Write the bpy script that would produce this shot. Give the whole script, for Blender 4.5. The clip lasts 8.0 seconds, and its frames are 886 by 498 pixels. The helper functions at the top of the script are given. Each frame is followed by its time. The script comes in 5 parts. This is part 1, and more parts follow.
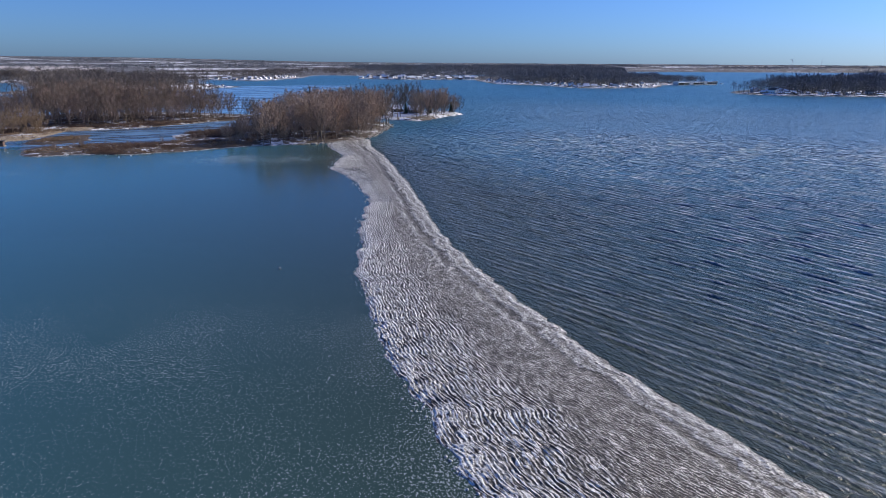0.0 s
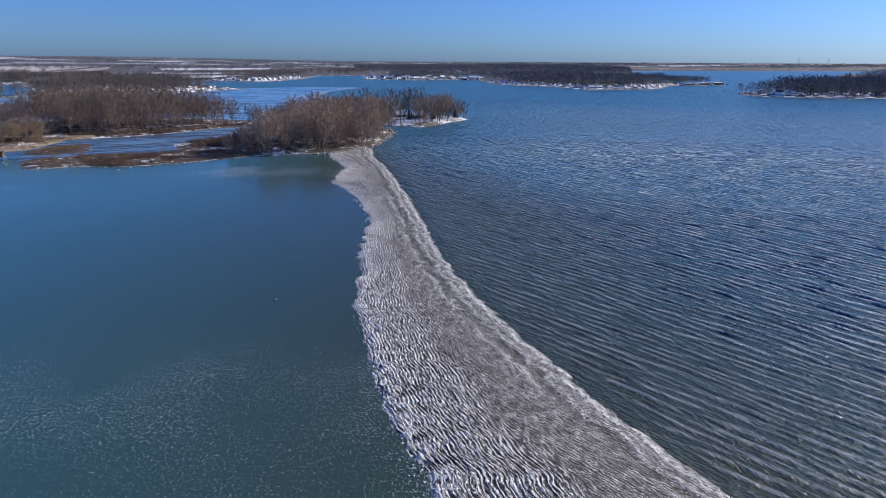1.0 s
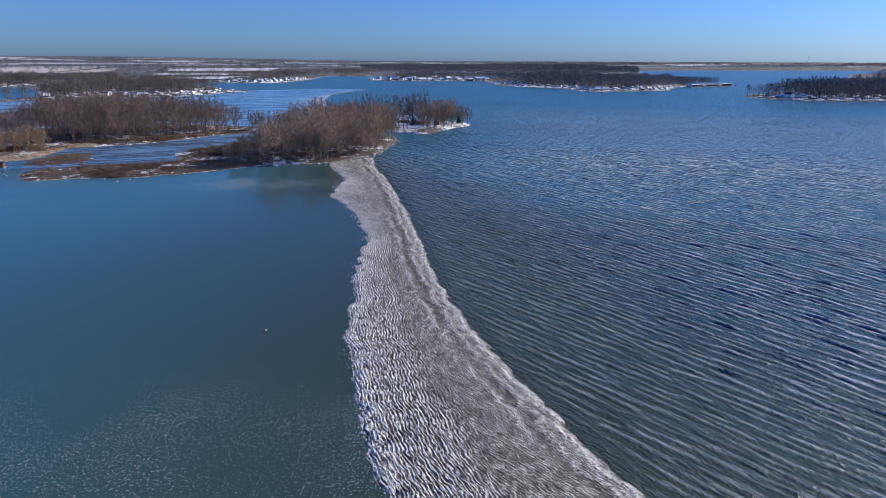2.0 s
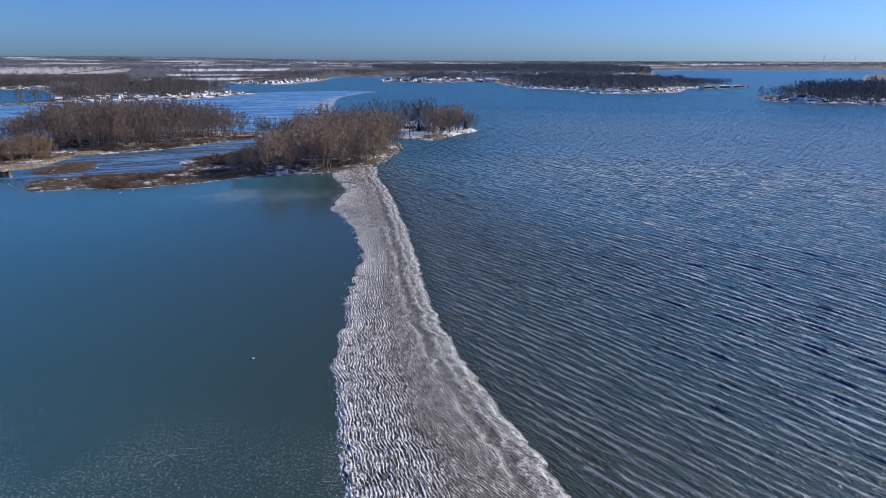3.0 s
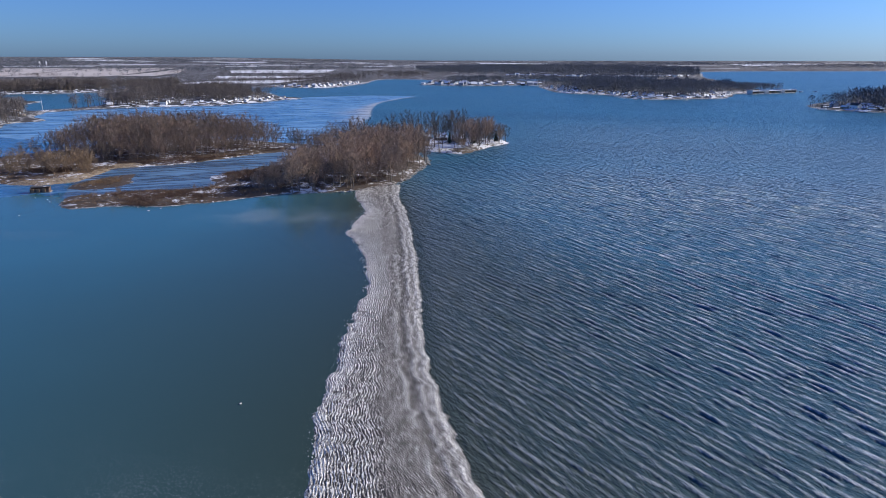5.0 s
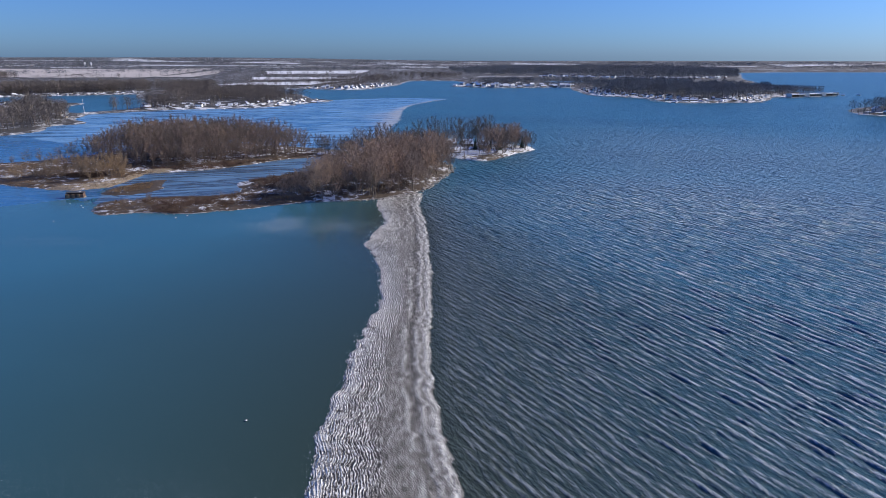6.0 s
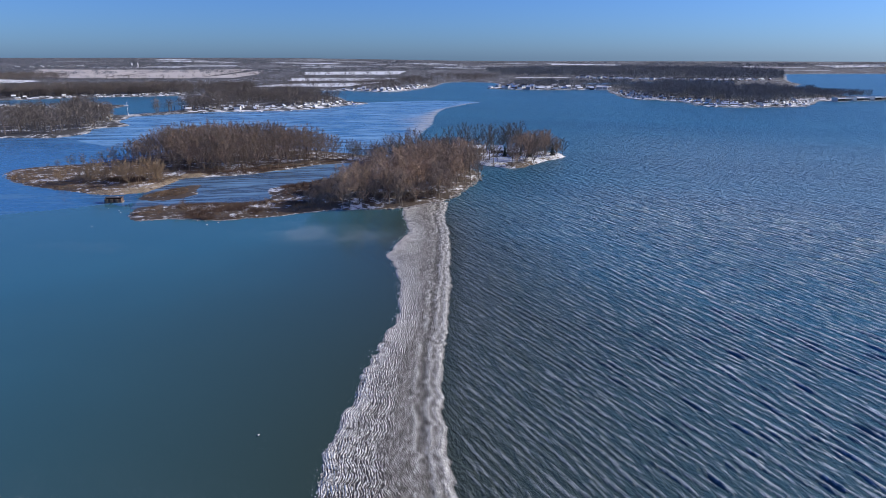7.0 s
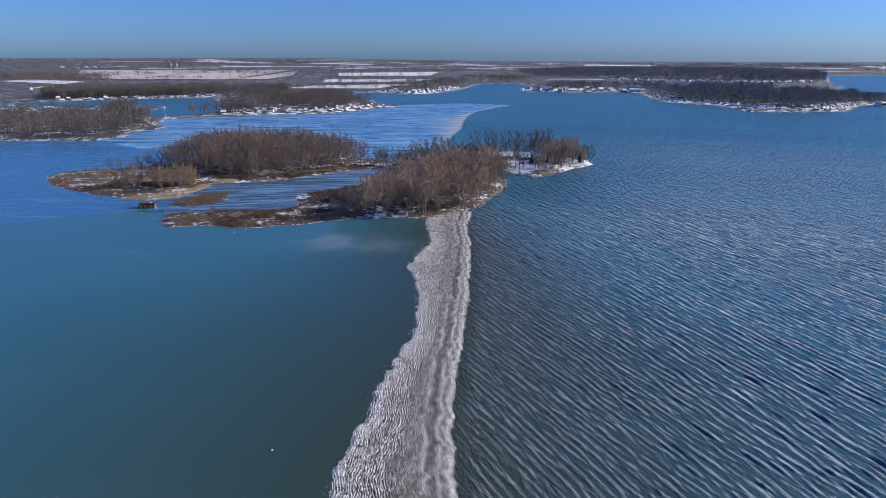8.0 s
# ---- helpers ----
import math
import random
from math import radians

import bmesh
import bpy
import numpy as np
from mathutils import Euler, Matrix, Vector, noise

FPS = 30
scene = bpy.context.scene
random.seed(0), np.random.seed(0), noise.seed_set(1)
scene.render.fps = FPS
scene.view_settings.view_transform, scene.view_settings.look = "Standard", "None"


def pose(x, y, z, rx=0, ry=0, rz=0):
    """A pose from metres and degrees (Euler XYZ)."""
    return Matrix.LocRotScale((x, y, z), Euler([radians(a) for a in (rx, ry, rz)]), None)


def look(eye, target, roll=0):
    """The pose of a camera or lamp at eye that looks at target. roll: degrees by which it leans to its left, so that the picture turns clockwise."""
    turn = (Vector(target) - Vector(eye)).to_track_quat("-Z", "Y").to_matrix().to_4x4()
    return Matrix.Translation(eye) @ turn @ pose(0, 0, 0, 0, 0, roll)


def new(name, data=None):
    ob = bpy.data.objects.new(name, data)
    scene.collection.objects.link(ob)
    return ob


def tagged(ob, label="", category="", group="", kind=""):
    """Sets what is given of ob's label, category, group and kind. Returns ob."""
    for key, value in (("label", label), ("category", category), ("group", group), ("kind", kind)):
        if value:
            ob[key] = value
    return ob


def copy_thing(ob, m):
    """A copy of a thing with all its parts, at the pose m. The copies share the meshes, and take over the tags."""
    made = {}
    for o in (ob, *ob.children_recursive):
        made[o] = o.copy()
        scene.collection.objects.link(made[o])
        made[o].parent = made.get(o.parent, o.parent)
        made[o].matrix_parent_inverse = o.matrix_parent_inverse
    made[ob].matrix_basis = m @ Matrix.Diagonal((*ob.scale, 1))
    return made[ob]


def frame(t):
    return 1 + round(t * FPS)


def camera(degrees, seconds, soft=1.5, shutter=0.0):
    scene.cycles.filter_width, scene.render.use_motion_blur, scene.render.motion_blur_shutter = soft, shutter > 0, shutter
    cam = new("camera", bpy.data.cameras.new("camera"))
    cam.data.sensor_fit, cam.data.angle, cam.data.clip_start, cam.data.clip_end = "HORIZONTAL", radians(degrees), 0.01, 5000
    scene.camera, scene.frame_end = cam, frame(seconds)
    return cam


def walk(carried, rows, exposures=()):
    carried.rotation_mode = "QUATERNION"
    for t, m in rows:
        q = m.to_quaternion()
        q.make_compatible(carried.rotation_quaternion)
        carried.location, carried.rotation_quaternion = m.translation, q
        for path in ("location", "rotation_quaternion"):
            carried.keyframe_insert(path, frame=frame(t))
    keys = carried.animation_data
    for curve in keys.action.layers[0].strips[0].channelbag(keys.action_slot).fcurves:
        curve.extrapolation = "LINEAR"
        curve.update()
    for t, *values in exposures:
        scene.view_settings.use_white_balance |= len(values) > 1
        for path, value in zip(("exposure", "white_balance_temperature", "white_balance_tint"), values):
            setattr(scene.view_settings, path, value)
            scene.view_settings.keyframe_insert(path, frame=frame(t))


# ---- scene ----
cam = camera(71.1, 8.0, soft=0.4)
PATH = [
    (0.0, (-0.00, 0.00, 28.00), (-0.00, 95.77, -0.77), 0.37),
    (0.5, (0.00, 2.13, 29.75), (-0.33, 97.86, 0.86), 0.32),
    (1.0, (0.40, 4.00, 31.49), (-0.33, 99.70, 2.48), 0.27),
    (1.5, (1.16, 5.63, 33.21), (-0.06, 101.30, 4.11), 0.23),
    (2.0, (2.21, 7.05, 34.91), (0.38, 102.68, 5.74), 0.19),
    (2.5, (3.54, 8.26, 36.62), (0.91, 103.85, 7.37), 0.15),
    (3.0, (5.08, 9.29, 38.31), (1.45, 104.83, 9.01), 0.12),
    (3.5, (6.79, 10.15, 40.01), (1.90, 105.62, 10.66), 0.09),
    (4.0, (8.64, 10.87, 41.71), (2.20, 106.24, 12.32), 0.07),
    (4.5, (10.57, 11.46, 43.41), (2.29, 106.67, 13.99), 0.05),
    (5.0, (12.55, 11.94, 45.13), (2.12, 106.93, 15.69), 0.03),
    (5.5, (14.52, 12.33, 46.86), (1.68, 107.02, 17.40), 0.01),
    (6.0, (16.45, 12.64, 48.61), (0.99, 106.94, 19.13), 0.00),
    (6.5, (18.28, 12.90, 50.39), (0.09, 106.70, 20.89), -0.00),
    (7.0, (19.98, 13.12, 52.18), (-0.95, 106.35, 22.68), -0.01),
    (7.5, (21.50, 13.33, 54.01), (-1.99, 105.94, 24.50), -0.01),
    (8.0, (22.80, 13.53, 55.87), (-2.90, 105.56, 26.35), -0.01),
]
walk(cam, [(t, look(eye, target, roll)) for t, eye, target, roll in PATH])

# ---------------------------------------------------------------- light
SUN_AZ, SUN_EL = radians(68), radians(27)      # azimuth from +y towards +x
world = bpy.data.worlds.new("sky")
scene.world = world
world.use_nodes = True
wt = world.node_tree
sky = wt.nodes.new("ShaderNodeTexSky")
sky.sky_type = "NISHITA"
sky.sun_disc = False
sky.sun_elevation = SUN_EL
sky.sun_rotation = SUN_AZ
sky.altitude = 250
sky.air_density = 1.0
sky.dust_density = 0.7
sky.ozone_density = 5.0
tint = wt.nodes.new("ShaderNodeMix")          # the camera's cold rendering of a clear winter sky
tint.data_type, tint.blend_type = "RGBA", "MULTIPLY"
tint.inputs[0].default_value = 1.0
tint.inputs[7].default_value = (0.50, 0.79, 1.42, 1)
wt.links.new(sky.outputs[0], tint.inputs[6])
wt.links.new(tint.outputs[2], wt.nodes["Background"].inputs[0])
wt.nodes["Background"].inputs[1].default_value = 0.076
sun = new("sun", bpy.data.lights.new("sun", "SUN"))
sun.data.energy = 4.2
sun.data.angle = radians(0.55)
sun.data.color = (0.95, 0.86, 0.71)
sun_dir = Vector((math.sin(SUN_AZ) * math.cos(SUN_EL), math.cos(SUN_AZ) * math.cos(SUN_EL), math.sin(SUN_EL)))
sun.matrix_world = look(sun_dir * 500, (0, 0, 0))
scene.view_settings.exposure = 0.35


# ---------------------------------------------------------------- material helpers
def material(name):
    m = bpy.data.materials.new(name)
    m.use_nodes = True
    return m, m.node_tree, m.node_tree.nodes["Principled BSDF"]


def node(nt, kind, **put):
    """A shader node; keys are input names (underscores for blanks), values are sockets or constants."""
    n = nt.nodes.new(kind)
    for key, value in put.items():
        slot = n.inputs[int(key[1:])] if key[0] == "i" and key[1:].isdigit() else n.inputs[key.replace("_", " ")]
        if isinstance(value, bpy.types.NodeSocket):
            nt.links.new(value, slot)
        else:
            slot.default_value = value
    return n


def place(nt, scale=(1, 1, 1), turn=0.0):
    """World position, turned about z and scaled."""
    g = nt.nodes.new("ShaderNodeNewGeometry")
    r = node(nt, "ShaderNodeVectorRotate", Vector=g.outputs["Position"], Angle=turn)
    r.rotation_type = "Z_AXIS"
    v = node(nt, "ShaderNodeVectorMath", i0=r.outputs[0], i1=scale)
    v.operation = "MULTIPLY"
    return v.outputs[0]


def noise_of(nt, vec, scale, detail=4.0, rough=0.55, warp=0.0):
    return node(nt, "ShaderNodeTexNoise", Vector=vec, Scale=scale, Detail=detail, Roughness=rough, Distortion=warp).outputs[0]


def ramp(nt, fac, *stops):
    n = node(nt, "ShaderNodeValToRGB", Fac=fac)
    el = n.color_ramp.elements
    while len(el) < len(stops):
        el.new(0.5)
    for e, (at, col) in zip(el, stops):
        e.position = at
        e.color = (*col, 1) if len(col) == 3 else (col[0], col[0], col[0], 1)
    return n.outputs[0]


def blend(nt, fac, a, b):
    n = nt.nodes.new("ShaderNodeMix")
    n.data_type = "RGBA"
    for slot, value in ((n.inputs[0], fac), (n.inputs[6], a), (n.inputs[7], b)):
        if isinstance(value, bpy.types.NodeSocket):
            nt.links.new(value, slot)
        else:
            slot.default_value = (*value, 1) if isinstance(value, tuple) else value
    return n.outputs[2]


def calc(nt, how, a, b=0.0, clamp=False):
    n = node(nt, "ShaderNodeMath", i0=a, i1=b)
    n.operation = how
    n.use_clamp = clamp
    return n.outputs[0]


def bump(nt, height, strength, distance, normal=None):
    n = node(nt, "ShaderNodeBump", Height=height, Strength=strength, Distance=distance)
    if normal is not None:
        nt.links.new(normal, n.inputs["Normal"])
    return n.outputs[0]


def attr(nt, name):
    n = nt.nodes.new("ShaderNodeAttribute")
    n.attribute_name = name
    return n.outputs["Fac"]


def finish(nt, bsdf, color=None, rough=None, normal=None):
    for key, value in (("Base Color", color), ("Roughness", rough), ("Normal", normal)):
        if value is None:
            continue
        if isinstance(value, bpy.types.NodeSocket):
            nt.links.new(value, bsdf.inputs[key])
        else:
            bsdf.inputs[key].default_value = (*value, 1) if isinstance(value, tuple) else value


# ---------------------------------------------------------------- materials
def water_material():
    m, nt, b = material("lake_water")
    shallow = attr(nt, "shallow")
    murk = noise_of(nt, place(nt), 0.05, 3)
    drift = noise_of(nt, place(nt, (0.003, 0.016, 1), radians(10)), 1.0, 4)
    sand = blend(nt, murk, (0.036, 0.050, 0.038), (0.056, 0.066, 0.044))
    deep = blend(nt, ramp(nt, drift, (0.3, (0.0,)), (0.7, (1.0,))), (0.024, 0.106, 0.168), (0.038, 0.158, 0.240))
    color = blend(nt, shallow, deep, sand)
    # crest flecks: some froth, with the sky's glint painted in as pale colour
    glint_fleck = calc(nt, "MULTIPLY", attr(nt, "foam_glint"), ramp(nt, noise_of(nt, place(nt, (0.16, 0.66, 1), radians(53)), 1.0, 6, 0.78, 0.4), (0.38, (0.05,)), (0.56, (1.0,))))
    color = blend(nt, calc(nt, "MULTIPLY", glint_fleck, 0.85), color, (0.66, 0.70, 0.74))
    # fine wind relief on the modelled waves, and the far waves that are too small to model
    chop = noise_of(nt, place(nt, (0.8, 2.2, 1), radians(53)), 1.0, 4.0, 0.66, 0.5)
    fine = noise_of(nt, place(nt), 3.5, 2.0, 0.6)
    swell = noise_of(nt, place(nt, (0.14, 0.60, 1), radians(53)), 1.0, 3.0, 0.55, 0.5)
    calm = ramp(nt, noise_of(nt, place(nt, (1, 1, 1)), 0.006, 2), (0.3, (0.55,)), (0.7, (1.0,)))
    near = calc(nt, "ADD", calc(nt, "MULTIPLY", chop, 0.50), calc(nt, "MULTIPLY", fine, 0.06))
    high = calc(nt, "ADD", near, calc(nt, "MULTIPLY", calc(nt, "MULTIPLY", swell, 3.0), calc(nt, "MULTIPLY", calm, attr(nt, "wind"))))
    normal = bump(nt, high, 1.0, 1.0)
    finish(nt, b, color, 0.28, normal)
    b.inputs["IOR"].default_value = 1.333
    return m


def thin_ice_material():
    """Grey skim ice with patches of frost grains."""
    m, nt, b = material("thin_lake_ice")
    big = noise_of(nt, place(nt), 0.035, 4)
    frosty = attr(nt, "frost")
    grain = noise_of(nt, place(nt, (1, 0.8, 1)), 5.2, 3.0, 0.75)
    clots = noise_of(nt, place(nt, (0.9, 0.45, 1), radians(12)), 1.9, 4.0, 0.75, 0.5)
    mixed = calc(nt, "ADD", calc(nt, "MULTIPLY", grain, 0.45), calc(nt, "MULTIPLY", clots, 0.55))
    crusts = ramp(nt, calc(nt, "ADD", mixed, calc(nt, "MULTIPLY", calc(nt, "SUBTRACT", frosty, 0.42), 0.12)), (0.64, (0.0,)), (0.70, (1.0,)))
    dots = ramp(nt, calc(nt, "ADD", grain, calc(nt, "MULTIPLY", frosty, 0.13)), (0.69, (0.0,)), (0.76, (1.0,)))
    specks = calc(nt, "MAXIMUM", crusts, dots)
    film = blend(nt, big, (0.034, 0.134, 0.184), (0.050, 0.158, 0.200))
    green = blend(nt, attr(nt, "shallow"), film, (0.038, 0.064, 0.054))
    color = blend(nt, specks, green, (0.34, 0.38, 0.39))
    rough = blend(nt, specks, (0.16, 0.16, 0.16), (0.6, 0.6, 0.6))
    finish(nt, b, color, rough, bump(nt, grain, 0.10, 0.05))
    b.inputs["IOR"].default_value = 1.31
    return m


def streaked_ice_material(name, level, cover, low=(0.022, 0.115, 0.27), top=(0.05, 0.18, 0.37)):
    """Wind-streaked ice, blue with bands of thin snow."""
    m, nt, b = material(name)
    streak = noise_of(nt, place(nt, (0.022, 0.15, 1), radians(-22)), 1.0, 5.0, 0.6, 1.4)
    fine = noise_of(nt, place(nt, (0.07, 0.6, 1), radians(-22)), 1.0, 3.0, 0.6)
    slush = attr(nt, "frost")
    fac = calc(nt, "ADD", calc(nt, "MULTIPLY", streak, 0.8), calc(nt, "MULTIPLY", fine, 0.25))
    snowy = ramp(nt, fac, (level, (0.0,)), (level + 0.13, (1.0,)))
    bare = blend(nt, fine, low, top)
    color = blend(nt, calc(nt, "MULTIPLY", snowy, cover), bare, (0.24, 0.45, 0.70))
    color = blend(nt, calc(nt, "MULTIPLY", slush, ramp(nt, fine, (0.3, (0.2,)), (0.6, (1.0,)))), color, (0.47, 0.465, 0.455))
    finish(nt, b, color, blend(nt, snowy, (0.22, 0.22, 0.22), (0.6, 0.6, 0.6)), bump(nt, fine, 0.15, 0.1))
    b.inputs["IOR"].default_value = 1.31
    return m


def bar_material():
    """Wind-rippled frozen slush over sand: pale crests, dirty troughs with shade painted in."""
    m, nt, b = material("rippled_slush_ice")
    crest, lakeward, rim = attr(nt, "crest"), attr(nt, "lakeward"), attr(nt, "rim")
    dirt = noise_of(nt, place(nt), 0.12, 4)
    grit = noise_of(nt, place(nt), 6.0, 3, 0.75)
    g = node(nt, "ShaderNodeSeparateXYZ", Vector=place(nt))
    along = node(nt, "ShaderNodeCombineXYZ", X=attr(nt, "across"), Y=calc(nt, "MULTIPLY", g.outputs[1], 0.45))
    coarse = node(nt, "ShaderNodeTexWave", Vector=along.outputs[0], Scale=0.78, Distortion=10.0, Detail=3.0, Detail_Scale=2.2, Detail_Roughness=0.66).outputs[1]
    fine = node(nt, "ShaderNodeTexWave", Vector=place(nt, (1, 0.6, 1), radians(-42)), Scale=1.10, Distortion=11.0, Detail=4.0, Detail_Scale=2.4, Detail_Roughness=0.72).outputs[1]
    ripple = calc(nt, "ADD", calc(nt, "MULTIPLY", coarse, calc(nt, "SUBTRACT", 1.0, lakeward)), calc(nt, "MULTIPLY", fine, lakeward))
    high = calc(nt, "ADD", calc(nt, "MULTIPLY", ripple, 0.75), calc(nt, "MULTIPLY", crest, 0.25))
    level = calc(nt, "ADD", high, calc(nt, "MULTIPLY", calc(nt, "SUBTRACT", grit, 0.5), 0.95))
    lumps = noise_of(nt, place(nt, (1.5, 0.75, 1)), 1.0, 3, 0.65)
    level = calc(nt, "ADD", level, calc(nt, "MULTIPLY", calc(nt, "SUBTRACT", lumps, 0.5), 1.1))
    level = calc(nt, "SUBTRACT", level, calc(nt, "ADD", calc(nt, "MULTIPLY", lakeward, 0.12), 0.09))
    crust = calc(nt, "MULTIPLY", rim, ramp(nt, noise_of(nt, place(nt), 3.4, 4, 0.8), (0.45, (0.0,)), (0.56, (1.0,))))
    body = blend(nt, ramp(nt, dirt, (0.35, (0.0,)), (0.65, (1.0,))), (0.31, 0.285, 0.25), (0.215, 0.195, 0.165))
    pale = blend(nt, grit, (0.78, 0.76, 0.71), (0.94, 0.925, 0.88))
    # trough colour: dirt, plus the ripples' shade put in as near-black
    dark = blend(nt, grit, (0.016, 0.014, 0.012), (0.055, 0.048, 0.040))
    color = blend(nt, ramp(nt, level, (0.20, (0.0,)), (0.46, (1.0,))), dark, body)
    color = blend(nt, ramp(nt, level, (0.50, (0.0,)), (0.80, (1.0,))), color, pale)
    color = blend(nt, crust, color, pale)
    finish(nt, b, color, 0.58, bump(nt, level, 0.7, 0.09))
    return m


def land_material(name, grass_a, grass_b, snow, rim, wet=0.25):
    """Dead grass and leaf litter with patches of thin snow; ice along the water's edge up to height rim."""
    m, nt, b = material(name)
    big = noise_of(nt, place(nt), 0.06, 5)
    mid = noise_of(nt, place(nt), 0.45, 5, 0.65)
    fine = noise_of(nt, place(nt), 3.0, 3, 0.7)
    ground = blend(nt, big, grass_a, grass_b)
    ground = blend(nt, ramp(nt, fine, (0.35, (0.0,)), (0.7, (1.0,))), (0.045, 0.034, 0.025), ground)
    patch = ramp(nt, calc(nt, "ADD", mid, calc(nt, "MULTIPLY", calc(nt, "SUBTRACT", big, 0.5), 0.8)),
                 (0.62 - snow * 0.5, (0.0,)), (0.72 - snow * 0.5, (1.0,)))
    color = blend(nt, patch, ground, (0.74, 0.75, 0.78))
    if rim:
        g = nt.nodes.new("ShaderNodeNewGeometry")
        sep = node(nt, "ShaderNodeSeparateXYZ", Vector=g.outputs["Position"])
        low = calc(nt, "ADD", sep.outputs[2], calc(nt, "MULTIPLY", calc(nt, "SUBTRACT", mid, 0.5), rim * 1.2))
        edge = ramp(nt, calc(nt, "DIVIDE", low, rim * 2), (0.40, (1.0,)), (0.56, (0.0,)))
        edge = calc(nt, "MULTIPLY", edge, ramp(nt, noise_of(nt, place(nt), 0.11, 4, 0.7), (0.47, (0.0,)), (0.64, (0.9,))))
        color = blend(nt, edge, color, (0.80, 0.81, 0.83))
    finish(nt, b, color, 0.85, bump(nt, fine, 0.6, 0.25))
    return m


def simple_material(name, a, c, scale, rough=0.7, detail=4, strength=0.3, dist=0.05, metal=0.0, random=0.0, island=False, tone=False):
    """Two-tone noise; random shifts it piece by piece."""
    m, nt, b = material(name)
    n = noise_of(nt, place(nt), scale, detail, 0.6)
    color = blend(nt, n, a, c)
    if random:
        src = nt.nodes.new("ShaderNodeNewGeometry").outputs["Random Per Island"] if island else nt.nodes.new("ShaderNodeObjectInfo").outputs["Random"]
        hsv = node(nt, "ShaderNodeHueSaturation", Color=color,
                   Value=calc(nt, "ADD", calc(nt, "MULTIPLY", src, random * 2), 1 - random),
                   Saturation=calc(nt, "ADD", calc(nt, "MULTIPLY", src, random), 1 - random * 0.5))
        color = hsv.outputs[0]
    if tone:
        shift = calc(nt, "ADD", attr(nt, "tone"), 1.0)
        color = node(nt, "ShaderNodeHueSaturation", Color=color, Value=shift, Saturation=calc(nt, "ADD", calc(nt, "MULTIPLY", attr(nt, "tone"), 0.5), 1.0)).outputs[0]
    finish(nt, b, color, rough, bump(nt, n, strength, dist))
    b.inputs["Metallic"].default_value = metal
    return m


def siding_material(name, a, c):
    """Painted clapboard."""
    m, nt, b = material(name)
    w = node(nt, "ShaderNodeTexWave", Vector=place(nt), Scale=1.6, Distortion=0.0)
    w.bands_direction = "Z"
    w.wave_profile = "SAW"
    n = noise_of(nt, place(nt), 0.9, 4)
    finish(nt, b, blend(nt, n, a, c), 0.6, bump(nt, w.outputs[0], 0.4, 0.03))
    return m


M_WATER = water_material()
M_ICE = thin_ice_material()
M_STREAK = streaked_ice_material("streaked_lake_ice", 0.47, 0.85)
M_BLUEICE = streaked_ice_material("smooth_blue_ice", 0.54, 0.30)
M_LAGOON = streaked_ice_material("lagoon_ice", 0.50, 0.5, (0.040, 0.090, 0.165), (0.085, 0.150, 0.250))
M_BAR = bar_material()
M_ISLE = land_material("marsh_ground", (0.080, 0.058, 0.042), (0.17, 0.120, 0.084), 0.15, 0.14)
M_MARSH = land_material("dead_marsh_grass", (0.085, 0.060, 0.042), (0.22, 0.150, 0.098), 0.16, 0.10)
M_ISLET = land_material("flat_marsh_mat", (0.060, 0.044, 0.034), (0.15, 0.105, 0.075), 0.02, 0.0)
M_SAND = land_material("lit_sand", (0.50, 0.39, 0.26), (0.68, 0.55, 0.39), 0.02, 0.0)
M_POINT = land_material("snowy_yard", (0.16, 0.125, 0.09), (0.24, 0.185, 0.13), 0.42, 0.20)
# blue-grey rather than brown: distance haze is mixed into these ground colours
M_FAR = land_material("hazed_far_ground", (0.052, 0.059, 0.068), (0.098, 0.101, 0.104), 0.08, 0.70)
M_SNOW = simple_material("thin_field_snow", (0.70, 0.71, 0.74), (0.84, 0.85, 0.87), 0.02, 0.8)
M_STUBBLE = simple_material("stubble_field", (0.42, 0.35, 0.31), (0.70, 0.66, 0.63), 0.014, 0.9)
M_TRUNK = simple_material("grey_bark", (0.16, 0.136, 0.112), (0.29, 0.245, 0.205), 1.4, 0.9, random=0.25)
M_TWIG = simple_material("bare_twigs", (0.165, 0.126, 0.104), (0.275, 0.208, 0.166), 0.08, 0.9, random=0.28, tone=True)
M_TWIG_GREY = simple_material("grey_brown_twigs", (0.125, 0.102, 0.088), (0.215, 0.172, 0.142), 0.08, 0.9, random=0.28)
M_TWIG_RED = simple_material("brown_thicket_twigs", (0.255, 0.186, 0.142), (0.42, 0.312, 0.238), 0.08, 0.9, random=0.25)
M_TWIG_TAN = simple_material("tan_willow_twigs", (0.22, 0.155, 0.10), (0.33, 0.24, 0.16), 0.25, 0.9, random=0.2)
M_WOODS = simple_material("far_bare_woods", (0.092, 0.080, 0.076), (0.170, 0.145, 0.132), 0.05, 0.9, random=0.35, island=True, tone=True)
# bluer version of the bare woods, with aerial haze put into its base colour
M_HAZEWOODS = simple_material("far_hazed_woods", (0.082, 0.094, 0.112), (0.155, 0.166, 0.182), 0.05, 0.9, random=0.35, island=True, tone=True)
M_FIR = simple_material("evergreen_needles", (0.018, 0.035, 0.018), (0.04, 0.065, 0.03), 2.0, 0.8, random=0.3)
M_REED = simple_material("dead_reeds", (0.14, 0.092, 0.060), (0.27, 0.185, 0.115), 0.35, 0.9, random=0.35, island=True)
M_BRUSH = simple_material("dark_brush", (0.075, 0.050, 0.038), (0.16, 0.10, 0.075), 0.3, 0.9, random=0.4, island=True)
